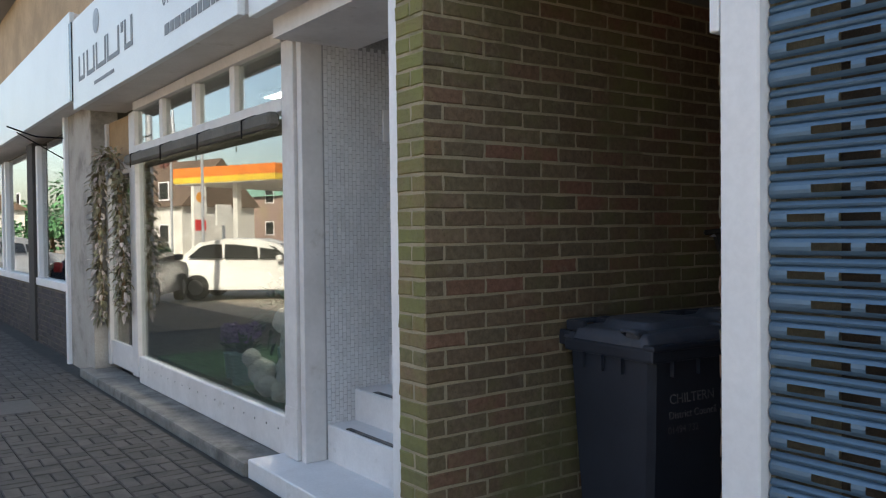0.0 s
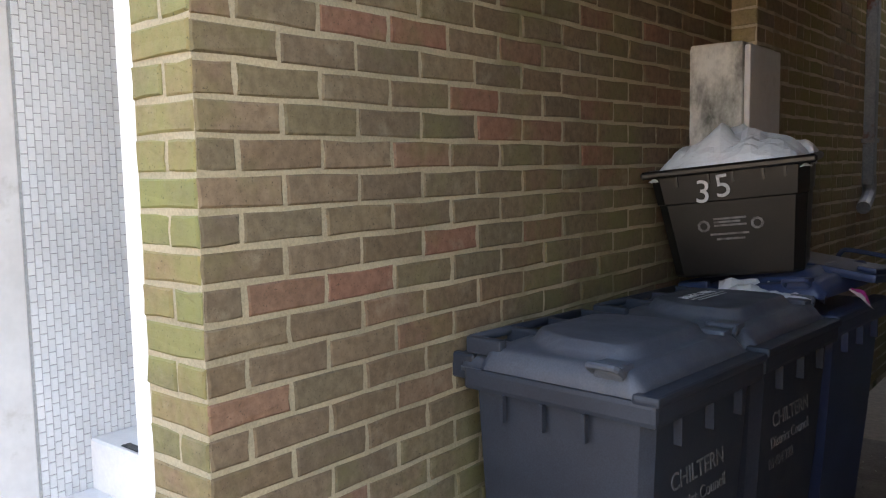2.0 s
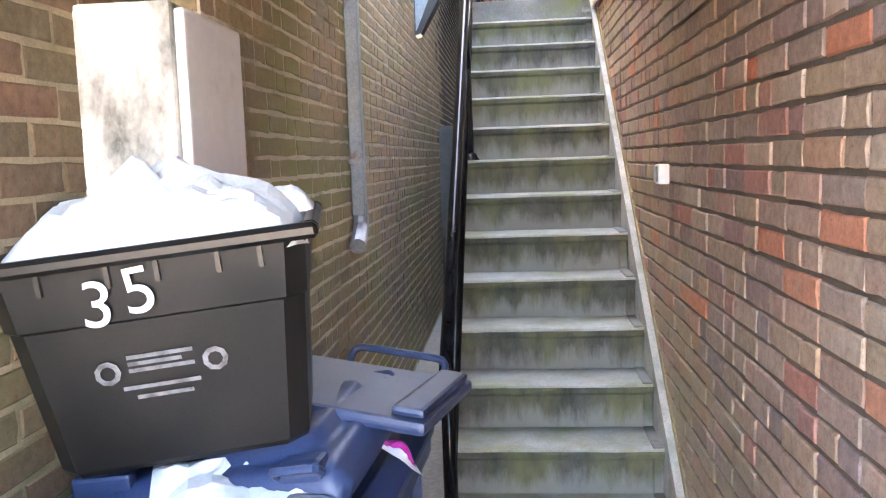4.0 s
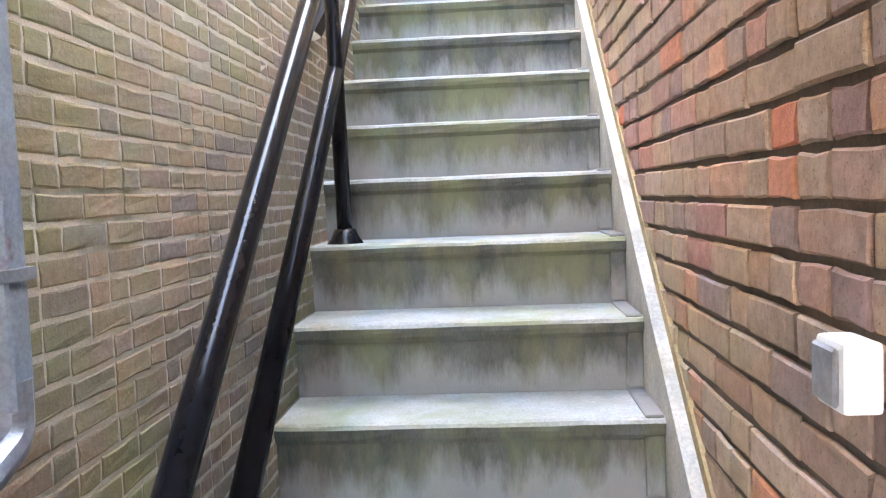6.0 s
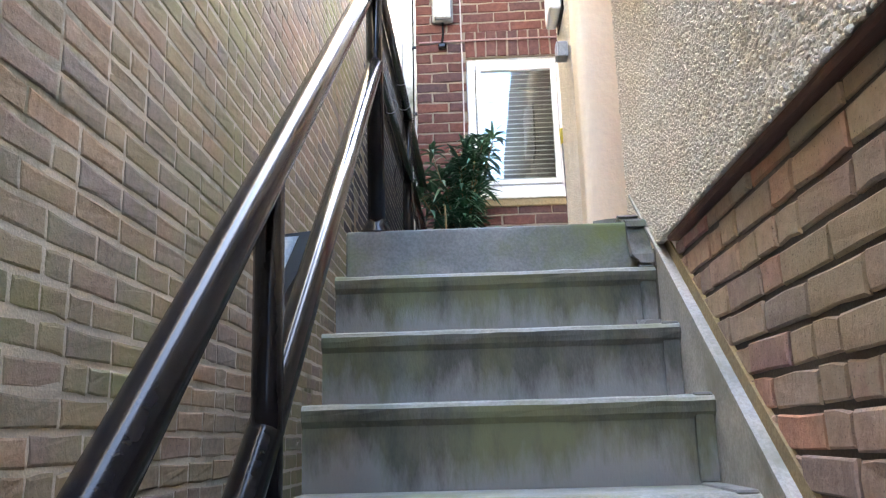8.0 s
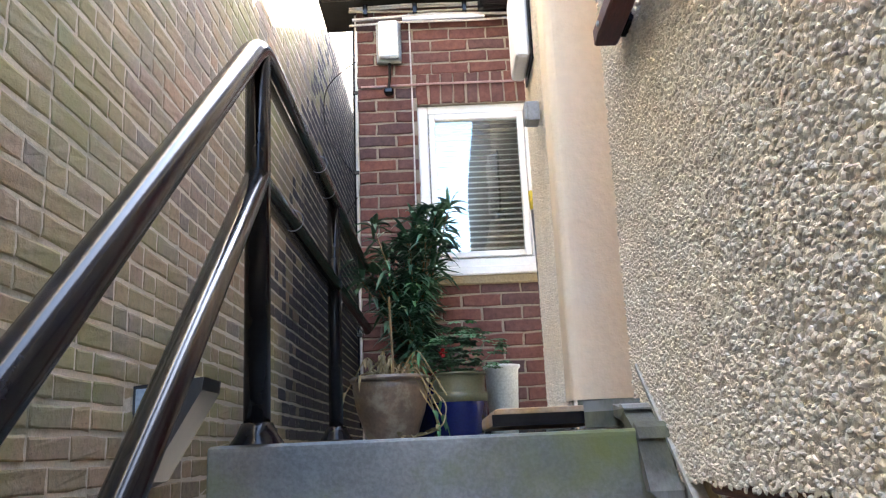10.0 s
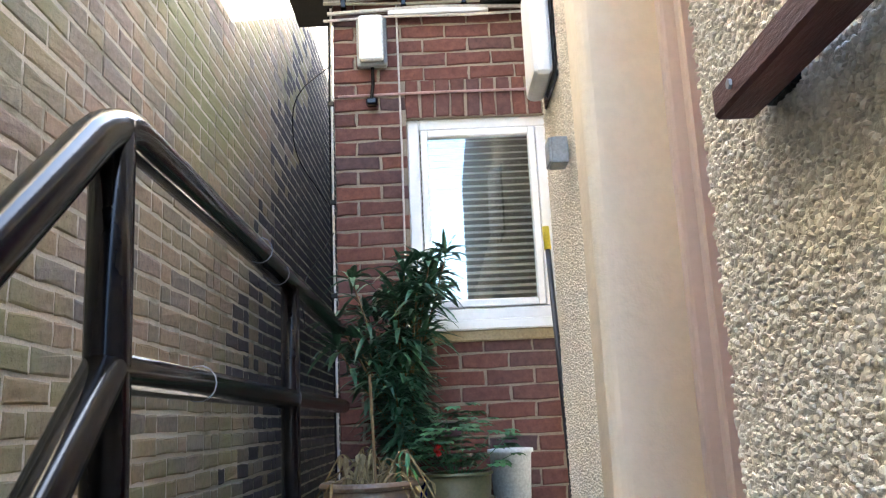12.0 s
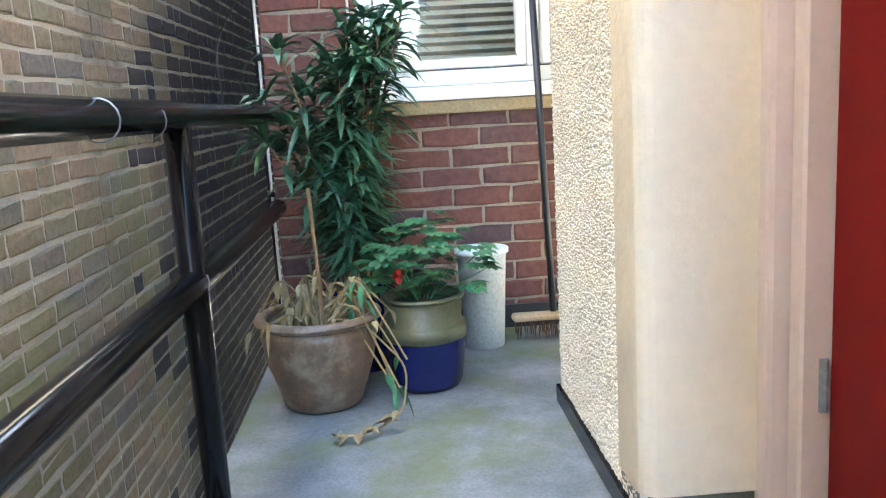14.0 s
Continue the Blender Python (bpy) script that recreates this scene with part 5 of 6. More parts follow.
recycling_tub()
sk = thing("paper_bag", "flattened white paper bag under the lid of the blue bin", "rubbish")
bm = crumple(14, 10, 0.30, 0.24, 0.02, 1.3, 0.03)
bm.transform(Matrix.Translation((0.42, 1.98, 1.06)) @ pose(0, 0, 0, 6, 0, 20))
part("sheet", bm, M_PAPER, sk)
mg = thing("magenta_wrapper", "white and magenta printed wrapper at the rim of the blue bin", "rubbish", m=pose(0.665, 2.24, 1.03, 0, 40, 20))
bm = crumple(8, 6, 0.13, 0.09, 0.01, 5.3, 0.02)
part("wrapper", bm, M_PAPER, mg)
bm = crumple(8, 6, 0.10, 0.05, 0.012, 5.3, 0.018)
bm.transform(Matrix.Translation((0, 0, 0.004)))
part("print", bm, M_PINK, mg)
# A second blue lid leaning on the heap.
ll = thing("loose_blue_lid", "blue plastic lid lying askew under the tub", "lid", m=Matrix.Translation((0.50, 2.42, 1.115)) @ pose(0, 0, 0, -4, 7, -10))
part("plate", box(-0.28, -0.22, -0.01, 0.28, 0.22, 0.02, 0.012, seg=2), M_BIN_BLUE, ll)
part("lip", box(0.20, -0.2, 0.02, 0.27, 0.2, 0.04, 0.01, seg=2), M_BIN_BLUE, ll)
part("grip", tube(rounded([(-0.05, 0.22, 0.0), (-0.05, 0.26, 0.05), (0.2, 0.26, 0.05), (0.2, 0.22, 0.0)], 0.03, 3), 0.01, 8), M_BIN_BLUE, ll)
# Bin writing.
for b, off in ((bin_1, 0.0), (bin_2, 0.0)):
    q = lambda y, z, b=b: Matrix.Translation((0.3215 + 0.03 * (z - 0.55) / 0.38 + 0.0006, y, z)) @ pose(0, 0, 0, 90 - 4.6, 0, 90)
    text("council_name", "CHILTERN", 0.06, q(-0.16, 0.74), M_FADED, b)
    text("council_name", "District Council", 0.046, q(-0.16, 0.675), M_FADED, b)
    text("council_phone", "01494 732", 0.044, q(-0.16, 0.61), M_GHOST, b)
for x, w in ((0.06, 0.22), (0.085, 0.19)):
    part("lid_print", box(x - 0.06, -0.12, 1.0855, x - 0.052, -0.12 + w, 1.0865), M_PRINT, bin_2)
text("lid_word", "REFUSE", 0.062, Matrix.Translation((-0.018, -0.12, 1.086)) @ pose(0, 0, 0, 0, 0, 90), M_PRINT, bin_2)

wl = thing("conduit_pipe", "galvanised grey rectangular downpipe on the stair wall", "pipe")
part("pipe", box(0.118, 4.66, 1.36, 0.185, 4.735, 6.0, 0.006), mat("blue_grey_pipe_paint", (0.30, 0.36, 0.42), (0.24, 0.29, 0.34), 6, 0.5, 0.1, c3=(0.17, 0.07, 0.05), c3_scale=2.5, c3_lo=0.56, c3_hi=0.62), wl)
part("shoe", tube(rounded([(0.155, 4.70, 1.42), (0.155, 4.70, 1.30), (0.18, 4.45, 1.23)], 0.05), 0.04, 10), M_STEEL, wl)
part("bracket", box(0.116, 4.63, 1.62, 0.19, 4.76, 1.645), M_STEEL, wl)
sw = thing("outdoor_switch", "small white plastic switch box on the red brick wall", "switch")
part("box", box(1.512, 4.03, 1.498, 1.558, 4.11, 1.580, 0.008, seg=2), M_WHITE, sw)
part("cover", box(1.505, 4.037, 1.505, 1.5125, 4.103, 1.573, 0.004), M_STEEL, sw, "grey rocker plate")


def wedge_lamp():
    t = thing("wall_floodlight", "black wedge shaped wall light with pale sides", "lamp", (0.115, 7.78, 2.98))
    prof = [(0.0, 0.02), (0.215, 0.04), (0.21, 0.0), (0.05, -0.27), (0.0, -0.29)]
    bm = prism(prof, 0.0, 0.20)
    bm.transform(Matrix(((1, 0, 0, 0), (0, 0, 1, 0), (0, 1, 0, 0), (0, 0, 0, 1))))
    part("case", bm, mat("black_lamp_case", (0.015, 0.015, 0.015), None, 6, 0.4, 0.05), t)
    bm = prism([(0.01, 0.01), (0.13, 0.015), (0.03, -0.22), (0.01, -0.25)], -0.006, -0.001)
    bm.transform(Matrix(((1, 0, 0, 0), (0, 0, 1, 0), (0, 1, 0, 0), (0, 0, 0, 1))))
    part("side_plate", bm, mat("pale_blue_side", (0.40, 0.46, 0.52), None, 6, 0.5, 0.0), t, "pale blue-grey side plate")


wedge_lamp()
structure("drip_board", box(1.536, 4.31, 2.678, 1.60, 6.75, 2.698, 0.006), mat("red_brown_wood", (0.16, 0.07, 0.045), (0.10, 0.05, 0.035), 8, 0.8, 0.4, stretch=(4, 0.4, 4)), "red-brown weathered board under the rendered wall")
tb = thing("wall_timber", "weathered red-brown timber rail bolted to the pebbledash wall", "timber")
part("beam", box(1.459, 6.2, 3.680, 1.5145, 7.012, 3.724, 0.005), mat("weathered_timber", (0.12, 0.035, 0.03), (0.075, 0.028, 0.025), 9, 0.7, 0.6, fine=60, stretch=(3, 0.5, 3)), tb)
part("packer", box(1.515, 6.9, 3.685, 1.532, 6.98, 3.72, 0.003), M_BLACK, tb, "dark packing block")
part("packer", box(1.515, 6.3, 3.685, 1.532, 6.38, 3.72, 0.003), M_BLACK, tb, "dark packing block")
for y in (6.94, 6.34):
    part("bolt_head", lathe([(0.0, 0.0), (0.007, 0.0), (0.007, 0.004), (0.0, 0.004)], 6, m=Matrix.Translation((1.4585, y, 3.702)) @ pose(0, 0, 0, 0, -90, 0)), M_STEEL, tb)

# Kerb and door slab at the head of the stair.
structure("kerb_landing", prism([(1.40, 7.225), (1.45, 7.20), (1.528, 7.19), (1.528, 7.29), (1.42, 7.29)], LAND - 0.012, LAND + 0.05), M_CONC, "rounded concrete kerb at the head of the stair")
ds = thing("door_slab", "low concrete door slab with a rusty front and black edge", "step")
part("slab", box(1.19, 7.30, LAND + 0.004, 1.52, 8.1, LAND + 0.045, 0.012, seg=2), mat("rusty_slab", (0.38, 0.22, 0.09), (0.30, 0.24, 0.18), 5, 0.85, 0.3), ds)
part("edge", box(1.185, 7.292, LAND + 0.001, 1.525, 7.299, LAND + 0.03), M_BLACK, ds)
structure("skirting_black", box(1.506, 8.2, LAND, 1.519, 8.96, LAND + 0.05), M_BLACK)
structure("skirting_back", box(0.63, BACK_Y - 0.02, LAND, 2.4, BACK_Y - 0.001, LAND + 0.09), mat("black_bitumen", (0.02, 0.02, 0.022), None, 9, 0.7, 0.3))


# ---- back wall fixtures ----
def bulkhead_lamp():
    t = thing("bulkhead_lamp", "grey framed outdoor bulkhead lamp with a clear ribbed cover", "lamp", (0.815, BACK_Y - 0.009, 5.16))
    part("base", box(-0.075, -0.045, -0.135, 0.075, 0.0, 0.135, 0.015, seg=2), mat("grey_lamp_body", (0.25, 0.27, 0.28), None, 6, 0.5, 0.0), t)
    part("cover", box(-0.06, -0.085, -0.12, 0.06, -0.046, 0.12, 0.018, seg=3), mat("milky_lamp_cover", (0.74, 0.77, 0.78), (0.68, 0.71, 0.73), 9, 0.15, 0.1), t, "milky clear cover")
    part("gland", tube([(0, -0.02, -0.135), (0, -0.02, -0.22), (-0.01, -0.02, -0.30)], 0.009, 8), M_BLACK, t)
    part("sensor", box(-0.035, -0.05, -0.335, 0.02, 0.0, -0.30, 0.008), M_BLACK, t)


bulkhead_lamp()
M_CABLE = mat("white_cable", (0.62, 0.58, 0.55), None, 8, 0.5, 0.0)
for name, pts, r, mt in (
    ("white_cable", [(0.94, BACK_Y - 0.014, 5.38), (0.945, BACK_Y - 0.014, 4.6), (0.94, BACK_Y - 0.014, 3.6)], 0.005, M_CABLE),
    ("pink_cable", [(0.64, BACK_Y - 0.014, 4.885), (1.1, BACK_Y - 0.014, 4.89), (1.9, BACK_Y - 0.014, 4.885)], 0.007, mat("pinkish_cable", (0.42, 0.27, 0.25), None, 8, 0.5, 0)),
    ("corner_cable", [(0.612, BACK_Y - 0.012, 5.36), (0.607, BACK_Y - 0.012, 4.3), (0.612, BACK_Y - 0.012, 2.9)], 0.006, M_CABLE),
    ("corner_cable", [(0.60, BACK_Y - 0.004, 5.36), (0.596, BACK_Y - 0.004, 4.1), (0.60, BACK_Y - 0.004, 2.9)], 0.006, M_BLACK),
    ("loose_wire", rounded([(0.61, BACK_Y - 0.02, 5.05), (0.42, BACK_Y - 0.03, 4.9), (0.42, BACK_Y - 0.03, 4.6), (0.58, BACK_Y - 0.02, 4.35)], 0.12), 0.003, M_BLACK),
    ("loose_wire", rounded([(0.61, BACK_Y - 0.02, 4.2), (0.45, BACK_Y - 0.03, 3.95), (0.47, BACK_Y - 0.03, 3.75)], 0.1), 0.003, M_BLACK),
    ("eaves_cable", [(0.60, BACK_Y - 0.05, 5.31), (1.1, BACK_Y - 0.05, 5.33), (1.7, BACK_Y - 0.05, 5.31)], 0.010, M_CABLE),
    ("eaves_cable", [(0.58, BACK_Y - 0.06, 5.36), (1.0, BACK_Y - 0.06, 5.345), (1.7, BACK_Y - 0.06, 5.35)], 0.008, mat("tan_cable", (0.30, 0.27, 0.20), None, 8, 0.6, 0)),
):
    t = thing(name, {"w": "thin white cable clipped to the brick wall", "p": "pinkish cable running level along the wall", "c": "cable running down the wall corner", "l": "loose thin black wire hanging from the corner", "e": "bundled cable under the eaves"}[name[0]], "cable")
    part("wire", tube(pts, r, 6), mt, t)
for zz, r in ((5.285, 0.007), (5.40, 0.007), (5.385, 0.006)):
    t = thing("eaves_cable", "bundled cable under the eaves", "cable")
    part("wire", tube([(0.58, BACK_Y - 0.045, zz - 0.01), (0.9, BACK_Y - 0.05, zz), (1.3, BACK_Y - 0.05, zz - 0.006), (1.7, BACK_Y - 0.05, zz + 0.004)], r, 6), M_CABLE, t)
t = thing("trunking", "white plastic cable trunking under the eaves", "trunking")
part("channel", box(0.90, BACK_Y - 0.055, 5.295, 1.40, BACK_Y - 0.012, 5.325, 0.004), M_WHITE, t)
for x in (0.68, 0.98, 1.28):
    t = thing("cable_saddle", "black plastic saddle holding the cables under the eaves", "clip", (x, BACK_Y - 0.06, 5.37), 0, "cable saddles under the eaves")
    part("saddle", box(-0.014, -0.008, -0.035, 0.014, 0.03, 0.035, 0.004), M_BLACK, t)
for z in (3.4, 3.9, 4.35, 4.85):
    t = thing("cable_clip", "small black cable clip at the wall corner", "clip", (0.605, BACK_Y - 0.016, z))
    part("clip", box(-0.016, -0.006, -0.012, 0.016, 0.006, 0.012, 0.003), M_BLACK, t)
gt = thing("gutter", "black plastic gutter and dark soffit along the eaves", "gutter")
part("trough", tube([(0.42, BACK_Y - 0.10, 5.47), (3.0, BACK_Y - 0.10, 5.47)], 0.055, 12), M_BLACK, gt, smooth=True)
part("soffit", box(0.40, BACK_Y - 0.16, 5.425, 3.2, BACK_Y + 0.3, 5.60), mat("dark_soffit", (0.03, 0.028, 0.027), None, 6, 0.8, 0.1), gt)
part("downpipe_head", box(1.36, BACK_Y - 0.2, 5.33, 1.66, BACK_Y - 0.02, 5.424, 0.01), M_BLACK, gt)
# Out-of-view roof mass, pitched to keep sun out of the slot.
_b = prism([(BACK_Y + 0.02, 5.605), (12.6, 7.1), (14.9, 7.1), (14.9, 5.605)], 0.60, 3.4)
_b.transform(Matrix(((0, 0, 1, 0), (1, 0, 0, 0), (0, 1, 0, 0), (0, 0, 0, 1))))
structure("roof_back", _b, mat("dark_roof_tile", (0.07, 0.055, 0.05), None, 5, 0.9, 0.4), "unseen roof mass over the back wall, added to block sun")
al = thing("alarm_box", "white rounded alarm bell box on the rendered pier", "alarm box")
part("case", box(1.44, 8.55, 4.43, 1.508, 8.82, 4.83, 0.03, seg=3), M_WHITE, al)
part("backplate", box(1.509, 8.53, 4.41, 1.519, 8.84, 4.85, 0.004), M_BLACK, al)
jb = thing("junction_box", "small grey plastic junction box on the pebbledash pier", "junction box")
part("box", box(1.455, 8.40, 4.07, 1.508, 8.485, 4.155, 0.006, seg=2), mat("grey_abs", (0.26, 0.27, 0.28), None, 6, 0.5, 0.0), jb)
part("lid", box(1.447, 8.402, 4.072, 1.4555, 8.483, 4.153, 0.003), mat("grey_abs_lid", (0.32, 0.33, 0.34), None, 6, 0.5, 0.0), jb)


# ---- pots and plants ----
M_TERRA = mat("brown_glazed_stoneware", (0.24, 0.15, 0.095), (0.16, 0.105, 0.07), 7, 0.4, 0.2, fine=60, c3=(0.32, 0.26, 0.18), c3_scale=9)
M_BLUEPOT = mat("cobalt_blue_glaze", (0.006, 0.010, 0.075), (0.009, 0.015, 0.10), 6, 0.2, 0.05)
M_GREENPOT = mat("green_brown_glaze", (0.10, 0.105, 0.055), (0.14, 0.12, 0.06), 6, 0.4, 0.1)
M_SOIL = mat("dark_soil", (0.045, 0.032, 0.022), None, 20, 1.0, 0.8)


def pot(name, at, profile, mt, label, rim=None, soil=None):
    t = thing(name, label, "flower pot", at)
    part("pot", lathe(profile, 36), mt, t, smooth=True)
    if rim:
        r, z, q = rim
        bm = lathe([(r + q * math.cos(a * math.pi / 5), z + q * 0.8 * math.sin(a * math.pi / 5)) for a in range(11)], 36)
        part("rim", bm, mt, t, smooth=True)
    if soil:
        part("soil", lathe([(0.001, soil[1] + 0.01), (soil[0] * 0.6, soil[1] + 0.008), (soil[0], soil[1])], 24), M_SOIL, t)
    return t


P1 = (0.815, 9.10, LAND)
pot("stoneware_pot", P1, [(0.001, 0.0), (0.108, 0.0), (0.118, 0.012), (0.158, 0.13), (0.176, 0.22), (0.177, 0.26), (0.163, 0.26), (0.158, 0.21), (0.13, 0.19)], M_TERRA, "large brown glazed stoneware pot holding withered stems", (0.174, 0.272, 0.018), (0.158, 0.215))
P2 = (1.135, 9.20, LAND)
pot("blue_pot", P2, [(0.001, 0.0), (0.105, 0.0), (0.115, 0.02), (0.130, 0.145), (0.132, 0.16)], M_BLUEPOT, "cobalt blue glazed pot with a brown band")
pot("stacked_pot", (P2[0], P2[1], LAND + 0.155), [(0.10, -0.01), (0.134, 0.005), (0.137, 0.045), (0.128, 0.05), (0.12, 0.05), (0.124, 0.13), (0.116, 0.13), (0.11, 0.10)], M_GREENPOT, "green-brown glazed planter stacked in the blue pot", (0.124, 0.135, 0.009), (0.112, 0.11))
pot("blue_pot", (0.93, 9.44, LAND), [(0.001, 0.0), (0.10, 0.0), (0.12, 0.16), (0.125, 0.26), (0.115, 0.26), (0.11, 0.2)], M_BLUEPOT, "blue glazed pot of the tall green shrub, behind the stoneware pot", None, (0.11, 0.22))
bk = pot("white_bin", (1.365, 9.57, LAND), [(0.001, 0.0), (0.070, 0.0), (0.088, 0.34), (0.098, 0.345), (0.098, 0.36), (0.084, 0.362), (0.066, 0.02)], mat("white_bin_plastic", (0.70, 0.72, 0.71), (0.64, 0.66, 0.65), 4, 0.45, 0.0), "tall white plastic bin against the brick wall")


def oleander():
    rng = random.Random(31)
    t = thing("tall_shrub", "tall dark green shrub with long narrow leaves in the corner", "plant", (0.93, 9.44, LAND + 0.22))
    specs, tips = [], []
    for k in range(32):
        a = rng.uniform(0, 6.3)
        lean = rng.uniform(0.06, 0.27)
        h = rng.uniform(0.35, 0.96)
        top = Vector((math.cos(a) * lean - 0.05, math.sin(a) * lean * 0.5 - 0.05, h))
        mid = Vector((top.x * 0.3, top.y * 0.3, h * 0.5))
        part("stem", tube([(0.02 * math.cos(a), 0.02 * math.sin(a), 0), mid, top], 0.008, 6, taper=0.4), M_STEM, t)
        n = int(60 * h)
        for j in range(n):
            u = 0.22 + 0.78 * (j / n)
            c = mid.lerp(top, max(0, (u - 0.5) * 2)) if u > 0.5 else Vector((0, 0, 0)).lerp(mid, u * 2)
            b, e = rng.uniform(0, 6.3), rng.uniform(-0.2, 0.9)
            specs.append((c, (math.cos(b) * math.cos(e), math.sin(b) * math.cos(e), math.sin(e)), rng.uniform(0.10, 0.17), rng.uniform(0.010, 0.015), rng.uniform(0.1, 0.7)))
        for j in range(16):
            b, e = rng.uniform(0, 6.3), rng.uniform(0.1, 1.2)
            specs.append((top, (math.cos(b) * math.cos(e), math.sin(b) * math.cos(e), math.sin(e)), rng.uniform(0.10, 0.18), rng.uniform(0.010, 0.015), rng.uniform(0.2, 0.8)))
    leaves(t, specs, M_LEAF, "foliage", curl=0.35)
    for x, y in ((0.03, -0.05), (-0.05, 0.0)):
        part("cane", tube([(x, y, 0.0), (x + 0.02, y, 0.78)], 0.006, 6), M_STEM, t, "pale bamboo cane")


def withered():
    rng = random.Random(32)
    t = thing("withered_plant", "withered straw coloured plant with a bamboo cane in the stoneware pot", "plant", (P1[0], P1[1], LAND + 0.20))
    part("cane", tube([(0.02, -0.02, 0.0), (0.005, -0.03, 0.46)], 0.006, 6), M_STEM, t, "bamboo cane")
    specs, fresh = [], []
    for k in range(34):
        a = rng.uniform(0, 6.3)
        r = rng.uniform(0.10, 0.24)
        h = rng.uniform(0.08, 0.24)
        end = Vector((r * math.cos(a), r * math.sin(a) * 0.8, rng.uniform(-0.02, 0.1)))
        if k > 28:
            end = Vector((rng.uniform(0.18, 0.28), rng.uniform(-0.22, -0.1), rng.uniform(-0.14, -0.02)))
        pts = rounded([(rng.uniform(-0.05, 0.05), rng.uniform(-0.05, 0.05), 0), (end.x * 0.5, end.y * 0.5, h), end], 0.05, 4)
        part("stem", tube(pts, 0.003, 5), M_DRY, t)
        for j in range(6):
            c = Vector(pts[rng.randrange(2, len(pts))])
            d = Vector((rng.gauss(0, 1), rng.gauss(0, 1), rng.gauss(-0.6, 0.7)))
            (fresh if k > 28 and j < 4 else specs).append((c, d, rng.uniform(0.03, 0.06), rng.uniform(0.006, 0.013), rng.uniform(0.3, 1.1)))
    trail = rounded([(0.16, -0.1, 0.04), (0.26, -0.18, -0.05), (0.24, -0.26, -0.16), (0.14, -0.30, -0.195), (0.05, -0.31, -0.19)], 0.05, 4)
    part("stem", tube(trail, 0.003, 5), M_DRY, t)
    for c in trail[8:]:
        specs.append((c, (rng.gauss(0, 1), rng.gauss(0, 1), 0.3), 0.05, 0.014, 0.4))
    leaves(t, specs, M_DRY, "dry_leaves", curl=0.6)
    leaves(t, fresh, M_LEAF2, "fresh_leaves", "a few fresh green shoots")


def geranium():
    rng = random.Random(33)
    t = thing("leafy_plant", "bushy plant with lobed green leaves and a red flower", "plant", (P2[0], P2[1], LAND + 0.265))
    specs = []
    for k in range(125):
        a, r = rng.uniform(0, 6.3), rng.uniform(0.0, 0.22)
        c = Vector((r * math.cos(a) + 0.02, r * math.sin(a) * 0.8, 0.05 + rng.uniform(0.0, 0.26) * (1 - r * 2.2)))
        part("stem", tube([(0.02 * math.cos(a), 0.02 * math.sin(a), 0), c], 0.002, 4), M_LEAF2, t) if k < 24 else None
        tilt = Vector((math.cos(a), math.sin(a), rng.uniform(0.0, 0.6)))
        for j in range(5):
            b = a + (j - 2) * 0.62
            specs.append((c, (math.cos(b), math.sin(b), tilt.z * 0.5), 0.052 - 0.008 * abs(j - 2), 0.016, 0.35))
    leaves(t, specs, M_LEAF2, "foliage", curl=0.15)
    red = []
    for k in range(26):
        d = Vector((rng.gauss(0, 1), rng.gauss(0, 1), rng.gauss(0, 1))).normalized()
        red.append((Vector((-0.07, -0.14, 0.12)) + d * 0.006, d, 0.017, 0.008, 0.1))
    leaves(t, red, mat("red_petals", (0.6, 0.02, 0.02), None, 8, 0.6, 0.0), "flower", "red flower")


oleander()
withered()
geranium()


def broom():
    t = thing("push_broom", "long dark handled broom with yellow grip leaning by the window", "broom")
    part("handle", tube([(1.625, 9.60, LAND + 0.10), (1.605, 9.70, LAND + 1.24)], 0.013, 10), mat("dark_blue_handle", (0.03, 0.035, 0.05), None, 6, 0.4, 0.0), t, smooth=True)
    part("grip", tube([(1.605, 9.70, LAND + 1.24), (1.603, 9.71, LAND + 1.35)], 0.017, 10), mat("yellow_grip", (0.65, 0.50, 0.02), None, 6, 0.5, 0.0), t, "yellow plastic grip", smooth=True)
    part("head", box(1.47, 9.56, LAND + 0.075, 1.82, 9.62, LAND + 0.10, 0.008), mat("pale_wood", (0.45, 0.33, 0.20), None, 8, 0.7, 0.1), t)
    specs = []
    rng = random.Random(3)
    for k in range(160):
        x = 1.475 + 0.34 * rng.random()
        specs.append(((x, 9.565 + 0.05 * rng.random(), LAND + 0.078), (rng.uniform(-0.25, 0.25), rng.uniform(-0.3, 0.3), -1), 0.072, 0.002, 0.0))
    leaves(t, specs, mat("brown_bristle", (0.10, 0.06, 0.035), None, 8, 0.8, 0.0), "bristles")


broom()

# Grit and leaves on the alley floor.
rng = random.Random(77)
verts, faces = [], []
for k in range(420):
    x, y, r = rng.uniform(0.08, 1.52), rng.uniform(0.3, 3.7), rng.uniform(0.003, 0.011)
    b = len(verts)
    verts += [(x + r * math.cos(a * 1.2566), y + r * math.sin(a * 1.2566), 0.0) for a in range(5)] + [(x, y, r * 0.7)]
    faces += [(b + a, b + (a + 1) % 5, b + 5) for a in range(5)]
me = bpy.data.meshes.new("grit")
me.from_pydata(verts, [], faces)
me.materials.append(mat("pale_grit", (0.40, 0.37, 0.32), None, 9, 0.9, 0.0, vary=0.5))
tagged(new("grit", me), "loose grit and crumbs on the alley floor", "grit", "", "stuff")


# ---- the far side of the street ----
def across(deg, dist):
    """A place across the street, by its bearing from the shop (degrees from -y towards -x) and distance."""
    return 2.2 - dist * math.sin(radians(deg)), 2.05 - dist * math.cos(radians(deg))


